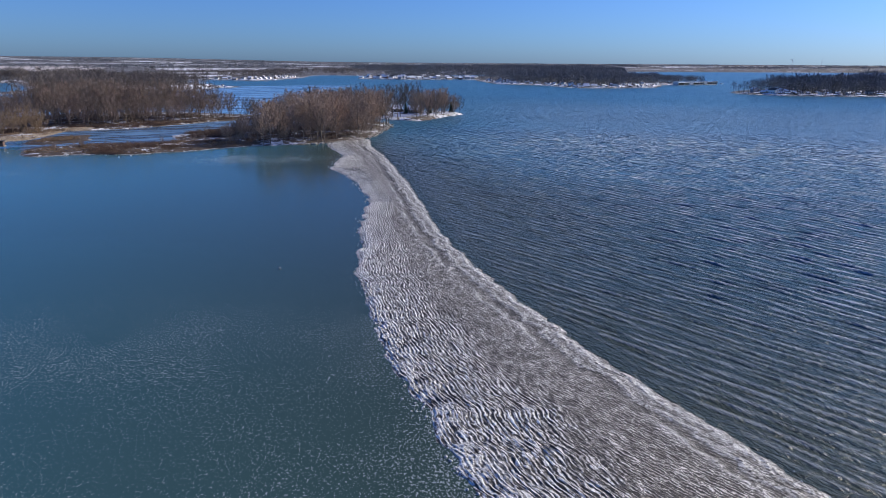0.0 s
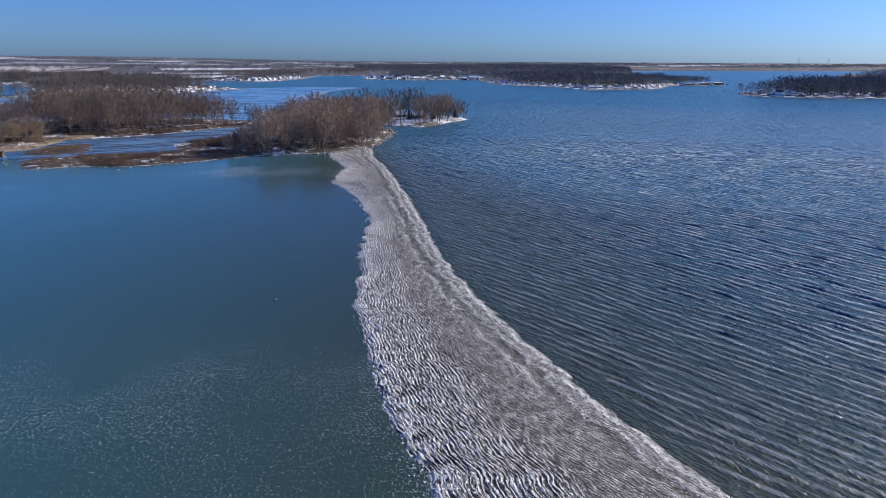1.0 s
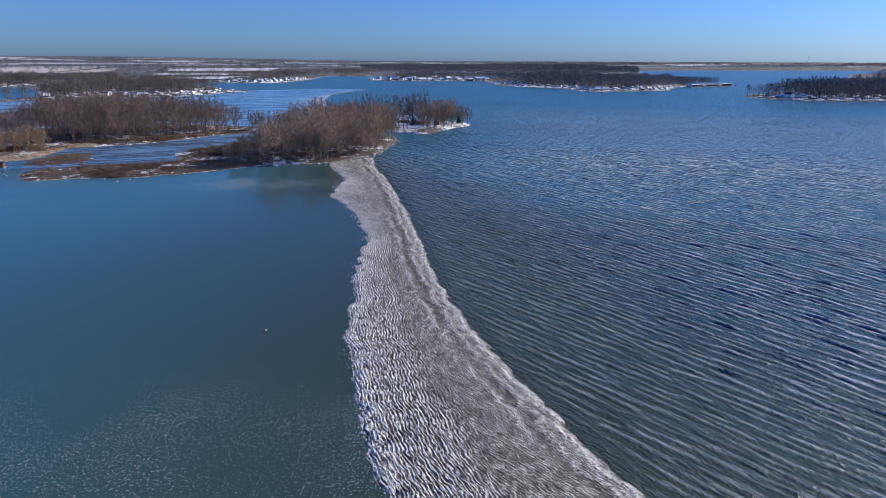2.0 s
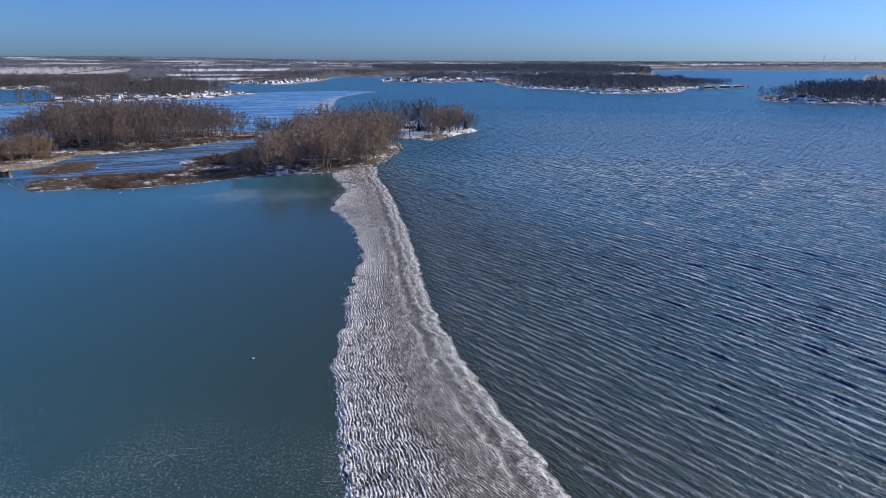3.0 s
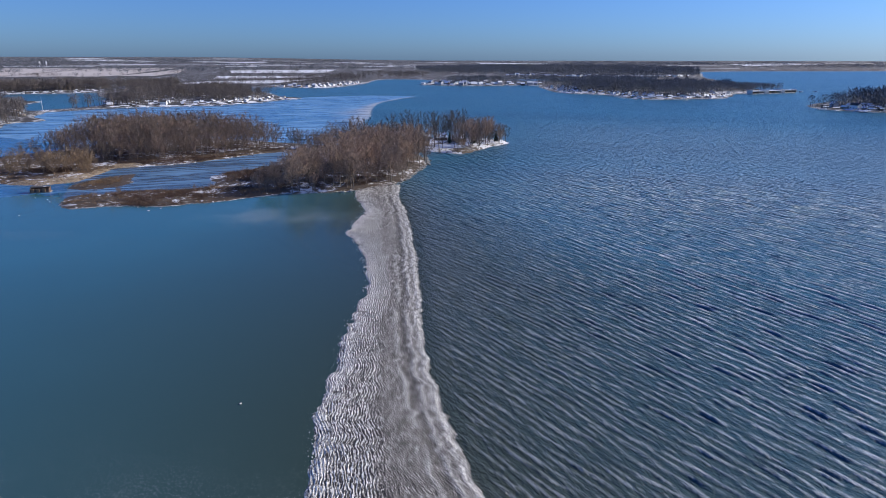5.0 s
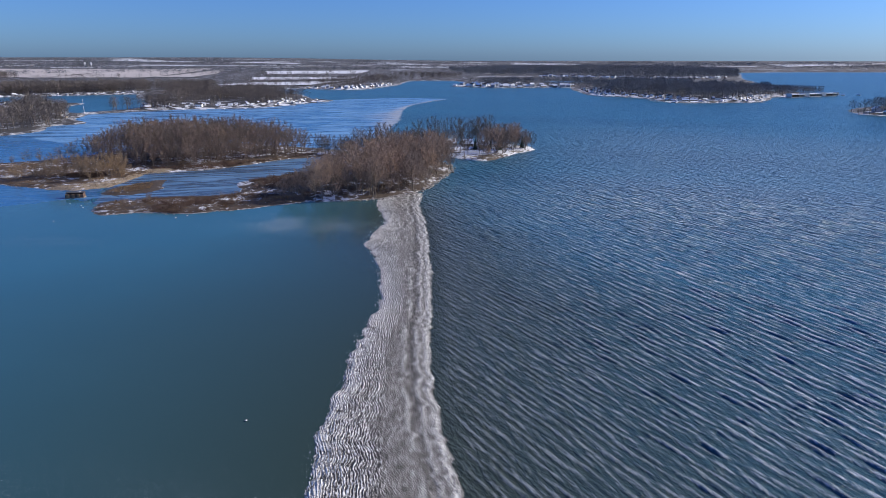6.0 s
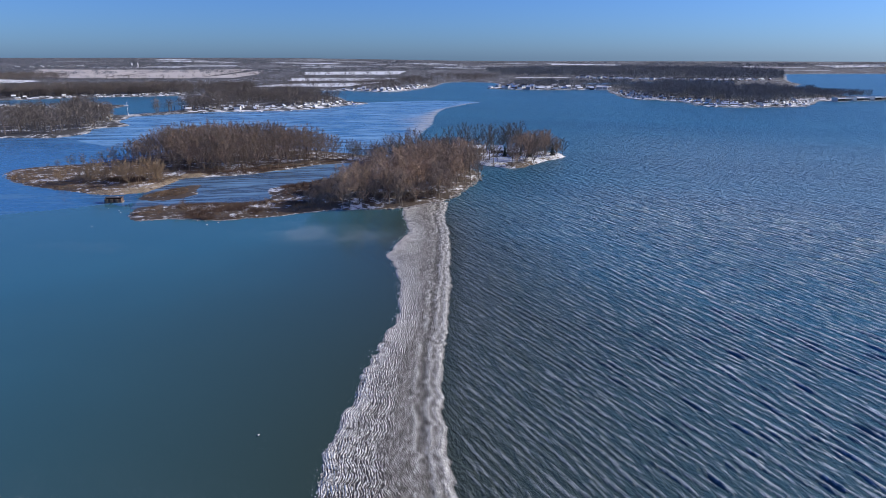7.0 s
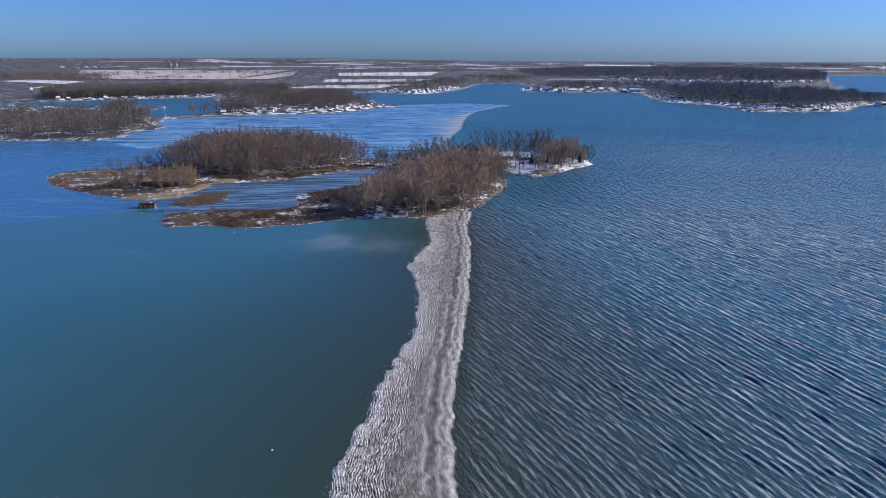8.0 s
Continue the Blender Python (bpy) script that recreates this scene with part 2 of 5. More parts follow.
M_ROCK = simple_material("frosted_boulders", (0.24, 0.215, 0.185), (0.52, 0.48, 0.43), 1.5, 0.8, random=0.25)
M_CHUNK = simple_material("ice_chunks", (0.42, 0.41, 0.40), (0.74, 0.73, 0.72), 2.0, 0.6, random=0.1, island=True)
M_ROOFSNOW = simple_material("snow_on_roof", (0.74, 0.75, 0.78), (0.86, 0.87, 0.89), 0.5, 0.8)
M_SHINGLE = simple_material("dark_shingles", (0.045, 0.043, 0.045), (0.10, 0.095, 0.095), 1.5, 0.85)
M_WHITE = siding_material("white_siding", (0.70, 0.70, 0.68), (0.80, 0.80, 0.78))
M_GREY = siding_material("grey_siding", (0.26, 0.28, 0.31), (0.36, 0.38, 0.41))
M_TAN = siding_material("tan_siding", (0.42, 0.35, 0.27), (0.52, 0.44, 0.34))
M_BROWN = siding_material("brown_siding", (0.10, 0.065, 0.045), (0.17, 0.11, 0.08))
M_GLASS = simple_material("window_glass", (0.02, 0.025, 0.03), (0.04, 0.045, 0.05), 0.5, 0.06)
M_PLANK = simple_material("weathered_planks", (0.22, 0.19, 0.165), (0.34, 0.30, 0.26), 1.2, 0.8)
M_STEEL = simple_material("painted_steel", (0.62, 0.63, 0.64), (0.74, 0.75, 0.76), 0.3, 0.45)
M_BRICK = simple_material("red_brick", (0.24, 0.10, 0.07), (0.34, 0.16, 0.11), 2.0, 0.85)
M_BOAT = simple_material("white_gelcoat", (0.74, 0.75, 0.76), (0.82, 0.83, 0.84), 0.5, 0.25)
M_BLUE = simple_material("blue_tarpaulin", (0.10, 0.13, 0.38), (0.18, 0.20, 0.48), 1.2, 0.6)


# ---------------------------------------------------------------- geometry helpers
def lattice(ix, iy, seed):
    h = (ix.astype(np.int64) * 374761393 + iy.astype(np.int64) * 668265263 + seed * 974711) & 0x7FFFFFFF
    h = ((h ^ (h >> 13)) * 1274126177) & 0x7FFFFFFF
    return ((h ^ (h >> 16)) & 0xFFFF) / 65535.0


def vnoise(x, y, seed=0):
    """Smooth value noise, 0 to 1, on arrays."""
    x, y = np.asarray(x, float), np.asarray(y, float)
    ix, iy = np.floor(x), np.floor(y)
    fx, fy = x - ix, y - iy
    fx, fy = fx * fx * (3 - 2 * fx), fy * fy * (3 - 2 * fy)
    a, b = lattice(ix, iy, seed), lattice(ix + 1, iy, seed)
    c, d = lattice(ix, iy + 1, seed), lattice(ix + 1, iy + 1, seed)
    return (a * (1 - fx) + b * fx) * (1 - fy) + (c * (1 - fx) + d * fx) * fy


def fbm(x, y, seed=0, octaves=4):
    total, amp, norm = 0.0, 1.0, 0.0
    for k in range(octaves):
        total = total + amp * vnoise(x * 2 ** k, y * 2 ** k, seed + 17 * k)
        norm += amp
        amp *= 0.5
    return total / norm


def smooth(a, b, x):
    k = np.clip((x - a) / (b - a), 0, 1)
    return k * k * (3 - 2 * k)


def curve_through(pts, steps=6, closed=True):
    """Catmull-Rom line through plan points."""
    p = np.array(pts, float)
    n = len(p)
    out = []
    for i in range(n if closed else n - 1):
        q = [p[(i + k) % n] if closed else p[min(max(i + k, 0), n - 1)] for k in (-1, 0, 1, 2)]
        for s in np.arange(steps) / steps:
            out.append(0.5 * (2 * q[1] + (q[2] - q[0]) * s + (2 * q[0] - 5 * q[1] + 4 * q[2] - q[3]) * s ** 2
                              + (3 * q[1] - q[0] - 3 * q[2] + q[3]) * s ** 3))
    if not closed:
        out.append(p[-1])
    return np.array(out)


def inside_by(x, y, loop):
    """Signed distance to a closed line: positive inside."""
    x, y = np.asarray(x, float), np.asarray(y, float)
    best = np.full(x.shape, 1e18)
    inside = np.zeros(x.shape, bool)
    for (ax, ay), (bx, by) in zip(loop, np.roll(loop, -1, 0)):
        dx, dy = bx - ax, by - ay
        k = np.clip(((x - ax) * dx + (y - ay) * dy) / max(dx * dx + dy * dy, 1e-9), 0, 1)
        best = np.minimum(best, (x - ax - k * dx) ** 2 + (y - ay - k * dy) ** 2)
        if ay != by:
            inside ^= ((ay > y) != (by > y)) & (x < dx * (y - ay) / (by - ay) + ax)
    return np.where(inside, 1, -1) * np.sqrt(best)


def mesh_of(name, verts, faces, mat, smooth_faces=True):
    me = bpy.data.meshes.new(name)
    me.from_pydata(np.asarray(verts, float).tolist() if isinstance(verts, np.ndarray) else verts, [],
                   faces.tolist() if isinstance(faces, np.ndarray) else faces)
    me.materials.append(mat)
    if smooth_faces:
        me.polygons.foreach_set("use_smooth", np.ones(len(me.polygons), bool))
    me.update()
    return me


def add_attr(me, name, values):
    a = me.attributes.new(name, "FLOAT", "POINT")
    a.data.foreach_set("value", np.asarray(values, np.float32).ravel())


def grid_faces(rows, cols, keep=None, wrap=False):
    i, j = np.meshgrid(np.arange(rows - 1), np.arange(cols if wrap else cols - 1), indexing="ij")
    k = (j + 1) % cols
    f = np.stack([i * cols + j, i * cols + k, (i + 1) * cols + k, (i + 1) * cols + j], -1).reshape(-1, 4)
    return f if keep is None else f[keep[f].any(1)]


def compact(verts, faces):
    used, back = np.unique(faces, return_inverse=True)
    return verts[used], back.reshape(faces.shape), used


def part(name, me, parent, label=""):
    """A mesh as one object under a thing or under a part."""
    ob = new(name, me)
    ob.parent = parent
    if label:
        ob["label"] = label
    return ob


def thing(name, label, category, group="", m=None):
    ob = new(name)
    ob.empty_display_size = 0.3
    if m is not None:
        ob.matrix_basis = m
    return tagged(ob, label, category, group)


def box_data(x0, x1, y0, y1, z0, z1):
    v = [(x, y, z) for z in (z0, z1) for y in (y0, y1) for x in (x0, x1)]
    return v, [(0, 2, 3, 1), (4, 5, 7, 6), (0, 1, 5, 4), (2, 6, 7, 3), (0, 4, 6, 2), (1, 3, 7, 5)]


def join_data(items):
    V, F, n = [], [], 0
    for v, f in items:
        V += [tuple(q) for q in v]
        F += [tuple(i + n for i in q) for q in f]
        n += len(v)
    return V, F


def bevel_box(name, mat, x0, x1, y0, y1, z0, z1, r=0.04):
    bm = bmesh.new()
    v, f = box_data(x0, x1, y0, y1, z0, z1)
    vs = [bm.verts.new(q) for q in v]
    for q in f:
        bm.faces.new([vs[i] for i in q])
    bmesh.ops.bevel(bm, geom=bm.edges[:], offset=r, segments=1, affect="EDGES")
    me = bpy.data.meshes.new(name)
    bm.to_mesh(me)
    bm.free()
    me.materials.append(mat)
    return me


def tube_data(pts, radii, sides=5):
    """A tapered tube along a polyline."""
    V, F = [], []
    for k, (q, r) in enumerate(zip(pts, radii)):
        q = Vector(q)
        way = (Vector(pts[min(k + 1, len(pts) - 1)]) - Vector(pts[max(k - 1, 0)])).normalized()
        side = way.cross(Vector((0.3, 0.9, 0.1))).normalized()
        up = way.cross(side)
        for s in range(sides):
            a = 2 * math.pi * s / sides
            V.append(tuple(q + side * (r * math.cos(a)) + up * (r * math.sin(a))))
    for k in range(len(pts) - 1):
        for s in range(sides):
            t = (s + 1) % sides
            F.append((k * sides + s, k * sides + t, (k + 1) * sides + t, (k + 1) * sides + s))
    return V, F


# ---------------------------------------------------------------- plan: shorelines (x, y in metres)
BAR_Y = [-60, -20, 10, 36, 49, 60, 70, 81, 94, 105, 124, 138, 150, 160, 171, 183, 193, 205, 216, 234]
BAR_L = [42, 28, 14, 2, -3, -6, -9, -12, -13, -15, -15.5, -18, -22, -26, -31.5, -32, -31.5, -36, -40, -44]
BAR_R = [62, 50, 38, 26, 19, 14, 10, 6.2, 1.8, -1, -4.2, -6.6, -8.5, -11, -13.5, -16, -18.5, -22, -25, -28]


def bar_edges(y):
    return np.interp(y, BAR_Y, BAR_L), np.interp(y, BAR_Y, BAR_R)


FRONT = curve_through([(-124, 186), (-114, 192), (-98, 193), (-82, 203), (-71, 212), (-59, 217), (-47, 221), (-39, 226), (-32, 235),
                       (-28, 247), (-27, 262), (-25, 288), (-30, 305), (-38, 322), (-44, 345), (-62, 352), (-78, 338), (-92, 326),
                       (-90, 312), (-83, 296), (-88, 275), (-96, 262), (-106, 246), (-98, 231), (-99, 220), (-115, 214), (-127, 209), (-135, 202), (-132, 193)])
RIDGE = curve_through([(-82, 335), (-110, 345), (-150, 358), (-185, 355), (-207, 338), (-216, 306), (-226, 284), (-243, 268), (-247, 256), (-237, 243),
                       (-218, 232), (-200, 226), (-180, 222), (-161, 220), (-153, 227), (-152, 241), (-154, 258), (-134, 271), (-122, 287), (-112, 305), (-96, 316)])
POINT = curve_through([(-40, 333), (-28, 323), (-18, 318), (-10, 317), (-3, 333), (4, 348), (10, 359), (7, 371), (-10, 379), (-36, 376), (-56, 364), (-58, 345)])
ISLET = curve_through([(-147, 215), (-149, 228), (-140, 246), (-134, 238), (-129, 224), (-137, 214)])
NWLAND = curve_through([(-334, 450), (-344, 425), (-331, 402), (-327, 385), (-333, 367), (-357, 363), (-400, 349), (-520, 325), (-760, 320), (-830, 480),
                        (-700, 578), (-620, 585), (-560, 625), (-498, 648), (-476, 600), (-446, 548), (-392, 520), (-368, 480)])
PENINSULA = curve_through([(-408, 530), (-396, 517), (-376, 535), (-362, 560), (-338, 582), (-287, 604), (-262, 634), (-248, 677), (-231, 727), (-240, 745), (-270, 765),
                           (-300, 820), (-350, 875), (-420, 910), (-520, 900), (-545, 830), (-490, 745), (-440, 690), (-415, 640), (-392, 580)])
MAINLAND = curve_through([(-6200, -600), (-1500, 380), (-900, 600), (-760, 640), (-698, 690), (-653, 750), (-603, 782), (-540, 825), (-515, 880), (-450, 950), (-393, 1004),
                          (-340, 995), (-284, 984), (-266, 1060), (-260, 1194), (-279, 1384), (-193, 1408), (-160, 1330), (-146, 1220), (-154, 1131),
                          (-69, 1096), (-3, 1114), (16, 1165), (56, 1150), (54, 1047), (77, 890), (113, 866), (142, 828), (153, 764), (205, 768), (258, 790),
                          (302, 885), (345, 915), (398, 946), (416, 975), (370, 1030), (345, 1120), (390, 1300), (445, 1450), (475, 1640), (590, 2080), (650, 2300),
                          (850, 2424), (1172, 2471), (2600, 2650), (6200, 2600), (6200, 6200), (-6200, 6200)], 3)
HEADLAND = curve_through([(297, 660), (299, 631), (312, 613), (335, 600), (413, 595), (600, 585), (900, 590), (1500, 640), (1700, 1300), (1250, 1880),
                          (900, 1500), (640, 1020), (520, 900), (430, 820), (360, 745), (318, 700)])
FAR_LOOPS = (NWLAND, PENINSULA, MAINLAND, HEADLAND)


def far_height(x, y):
    """The land beyond the lake: low banks, then a slow rise to the horizon."""
    x, y = np.asarray(x, float), np.asarray(y, float)
    wob = 9 * (fbm(x / 40, y / 40, 5) - 0.5)
    d = np.full(x.shape, -1e9)
    for loop in FAR_LOOPS:
        d = np.maximum(d, inside_by(x, y, loop))
    d = d + wob
    r = np.hypot(x, y)
    rise = (25 + 24 * smooth(-0.10, -0.5, x / np.maximum(r, 1))) * np.clip((r - 1900) / 3000, 0, 1.05) ** 1.3
    low = np.where(d > 0, 1.4 * (1 - np.exp(-np.clip(d, 0, 200) / 7)) + 1.2 * smooth(20, 120, d) * fbm(x / 90, y / 90, 9), np.maximum(d * 0.12, -3.0))
    return low + np.where(d > 0, rise, 0) * smooth(0, 60, d), d


def ground_sheet():
    """One sheet from under the lake to the horizon, finer in the directions the camera sees."""
    ang = np.radians(np.concatenate([np.arange(-68, 48, 0.28), np.arange(48, 292, 4.0)]))
    rad = np.concatenate([[0, 60, 130, 200, 260], 300 * 1.0145 ** np.arange(0, 196)])
    rad = rad[rad < 4960]
    R, A = np.meshgrid(rad, ang, indexing="ij")
    X, Y = R * np.sin(A), R * np.cos(A)
    Z, d = far_height(X, Y)
    Z = np.where(R < 290, -3.0, Z)
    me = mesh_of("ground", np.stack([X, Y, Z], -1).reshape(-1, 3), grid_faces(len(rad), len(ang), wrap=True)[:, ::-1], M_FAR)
    return tagged(new("ground", me), "low brown lakeside land with thin snow reaching the horizon", "ground", kind="structure")


NEAR_WAVES = ((41, 1.05, 0.044), (46, 1.35, 0.046), (35, 0.85, 0.022), (39, 1.6, 0.046), (48, 2.0, 0.030))
FAR_WAVES = ((34, 1.75, 0.044), (38, 1.45, 0.038), (29, 1.25, 0.030), (40, 2.5, 0.030), (32, 2.1, 0.034), (25, 1.6, 0.026))


def waves(x, y, off):
    """Wind waves in wandering groups: short ones beside the bar, longer and higher ones out on the lake."""
    out = smooth(4, 62, off + 16 * (fbm(x / 20, y / 20, 38, 2) - 0.5))
    total = 0.0
    for k, (deg, length, amp) in enumerate(NEAR_WAVES + FAR_WAVES):
        a = radians(deg)
        ph = (x * math.cos(a) + y * math.sin(a)) * 2 * math.pi / length
        ph = ph + 6.5 * fbm(x / (5 + 3 * length), y / (5 + 3 * length), 40 + k, 3)
        crest = (0.5 + 0.5 * np.sin(ph)) ** 2.4 - 0.33
        share = (1 - 0.65 * out) if k < len(NEAR_WAVES) else 0.12 + 0.88 * out
        total = total + amp * 2.5 * share * crest * (0.60 + 0.85 * vnoise(x / (4 + 2 * length), y / (4 + 2 * length), 60 + k))
    return total


def shallow_of(x, y):
    """How shallow the lake is beside the bar, 0 to 1."""
    L, R = bar_edges(y)
    off = np.where(x > (L + R) / 2, x - R, L - x)
    reach = 34 + 66 * smooth(200, 105, y) * smooth(-10, 45, y) + 22 * (fbm(x / 18, y / 18, 71) - 0.3)
    return np.clip(1 - off / np.maximum(reach, 4), 0, 1) ** 1.15 * smooth(270, 190, y)


def water_sheet():
    ang = np.radians(np.concatenate([np.arange(-66, -22, 1.0), np.arange(-22, 46, 0.22), np.arange(50, 294, 4.0)]))
    rad = np.concatenate([[0, 8, 16], np.arange(24, 150, 0.29), np.arange(150, 305, 0.52), 305 * 1.022 ** np.arange(0, 130)])
    rad = rad[rad < 4950]
    R, A = np.meshgrid(rad, ang, indexing="ij")
    X, Y = 12 + R * np.sin(A), 4 + R * np.cos(A)
    right = bar_edges(Y)[1]
    open_side = smooth(0.0, 4.0, X - right) * (R > 21) * smooth(304, 225, R)
    high = waves(X, Y, X - right)
    Z = high * open_side * (0.45 + 0.55 * smooth(2, 40 - 22 * smooth(80, 140, R), X - right))
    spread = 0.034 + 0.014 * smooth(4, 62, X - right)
    # where froth and painted sky glint pale the crests; far water gets an even share
    foam_glint = smooth(0.7, 2.0, high / spread) * open_side
    foam_glint = foam_glint * (0.40 + 0.60 * smooth(8, 62, X - right)) + 0.27 * smooth(150, 290, R) * smooth(560, 360, R) * smooth(0, 110, X - right)
    me = mesh_of("lake_water", np.stack([X, Y, Z], -1).reshape(-1, 3), grid_faces(len(rad), len(ang), wrap=True)[:, ::-1], M_WATER)
    add_attr(me, "shallow", shallow_of(X, Y))
    add_attr(me, "foam_glint", foam_glint)
    add_attr(me, "wind", (0.16 + 0.84 * smooth(120, 260, R)) * (1 - 0.88 * smooth(340, 620, R)))
    return tagged(new("water", me), "dark blue lake water ruffled by wind waves", "water", kind="structure")


def flat_patch(name, loop, cell, z, mat, label, category, frost=None, shallow=None):
    """A level sheet of ice inside a plan outline."""
    lo, hi = loop.min(0) - cell, loop.max(0) + cell
    xs, ys = np.arange(lo[0], hi[0] + cell, cell), np.arange(lo[1], hi[1] + cell, cell)
    Y, X = np.meshgrid(ys, xs, indexing="ij")
    d = inside_by(X, Y, loop) + cell * 1.5 * (fbm(X / (cell * 4), Y / (cell * 4), 3) - 0.5)
    keep = (d > 0).ravel()
    f = grid_faces(len(ys), len(xs))
    f = f[keep[f].all(1)]
    v = np.stack([X, Y, np.full(X.shape, z)], -1).reshape(-1, 3)
    v, f, used = compact(v, f)
    me = mesh_of(name, v, f, mat)
    add_attr(me, "frost", frost(v[:, 0], v[:, 1]) if frost else np.zeros(len(v)))
    add_attr(me, "shallow", shallow(v[:, 0], v[:, 1]) if shallow else np.zeros(len(v)))
    return tagged(new(name, me), label, category, kind="structure")


def frost_south(x, y):
    """Patches of frost grains: by the near bay and off the wooded shore."""
    near = 0.85 * smooth(88, 52, y + 14 * (fbm(x / 16, y / 16, 31) - 0.5))
    shore = np.exp(-(((x + 56) / 26) ** 2 + ((y - 186) / 13) ** 2)) * 1.5
    west = np.exp(-(((x + 118) / 22) ** 2 + ((y - 158) / 7) ** 2)) * 0.8
    edge = np.exp(-np.maximum(bar_edges(y)[0] - x, 0) / 2.0) * 0.35
    return np.clip((near + shore + west) * (0.25 + 1.3 * fbm(x / 9, y / 9, 33)) + edge, 0, 1.3)


def frost_north(x, y):
    """Slush packed along the lake edge of the northern ice."""
    edge = np.interp(y, (345, 420, 505, 585, 660, 700, 745, 783), (-60, -88, -99, -115, -125, -121, -114, -105))
    wide = 3 + 15 * np.exp(-((y - 540) / 75) ** 2) * (0.4 + 1.2 * fbm(x / 12, y / 20, 35))
    return np.clip(np.exp(-(np.maximum(edge - x - 3, 0) / wide) ** 2) * smooth(400, 470, y) * smooth(800, 740, y) * 1.1, 0, 1)


def land_patch(name, loop, cell, top, mat, label, seed=0, bank=3.0, rough=0.5, over=None):
    """A low piece of land whose bank dips under the water."""
    lo, hi = loop.min(0) - 5, loop.max(0) + 5
    xs, ys = np.arange(lo[0], hi[0] + cell, cell), np.arange(lo[1], hi[1] + cell, cell)
    Y, X = np.meshgrid(ys, xs, indexing="ij")
    d = inside_by(X, Y, loop) + 4.4 * (fbm(X / 6, Y / 6, seed) - 0.5) + 1.8 * (fbm(X / 1.9, Y / 1.9, seed + 7, 2) - 0.5)
    if over is not None:
        own = d
        d = inside_by(X, Y, over) + 4.4 * (fbm(X / 6, Y / 6, seed) - 0.5) + 1.8 * (fbm(X / 1.9, Y / 1.9, seed + 7, 2) - 0.5)
    Z = np.where(d > 0, top * (1 - np.exp(-d / bank)) + rough * smooth(0, 6, d) * (fbm(X / 5, Y / 5, seed + 3) - 0.4), d * 0.25)
    keep = (d > -2.5).ravel()
    if over is not None:
        keep = ((own > 0) & (d > -1)).ravel()
        Z = Z + 0.07
    f = grid_faces(len(ys), len(xs), keep)
    v, f, used = compact(np.stack([X, Y, Z], -1).reshape(-1, 3), f)
    return tagged(new(name, mesh_of(name, v, f, mat)), label, "land", kind="structure")


def island_height(x, y):
    """Rough height of the island's ground for standing things on."""
    i, j = int(round((y - 180) / 1.5)), int(round((x + 260) / 1.5))
    return float(ISLE_Z[min(max(i, 0), 139), min(max(j, 0), 189)])


isle_y, isle_x = np.meshgrid(180 + 1.5 * np.arange(140), -260 + 1.5 * np.arange(190), indexing="ij")
ISLE_Z = np.max([inside_by(isle_x, isle_y, lp) for lp in (FRONT, RIDGE, POINT, ISLET)], 0)
ISLE_Z = 0.9 * (1 - np.exp(-np.clip(ISLE_Z, 0, 50) / 3.0))


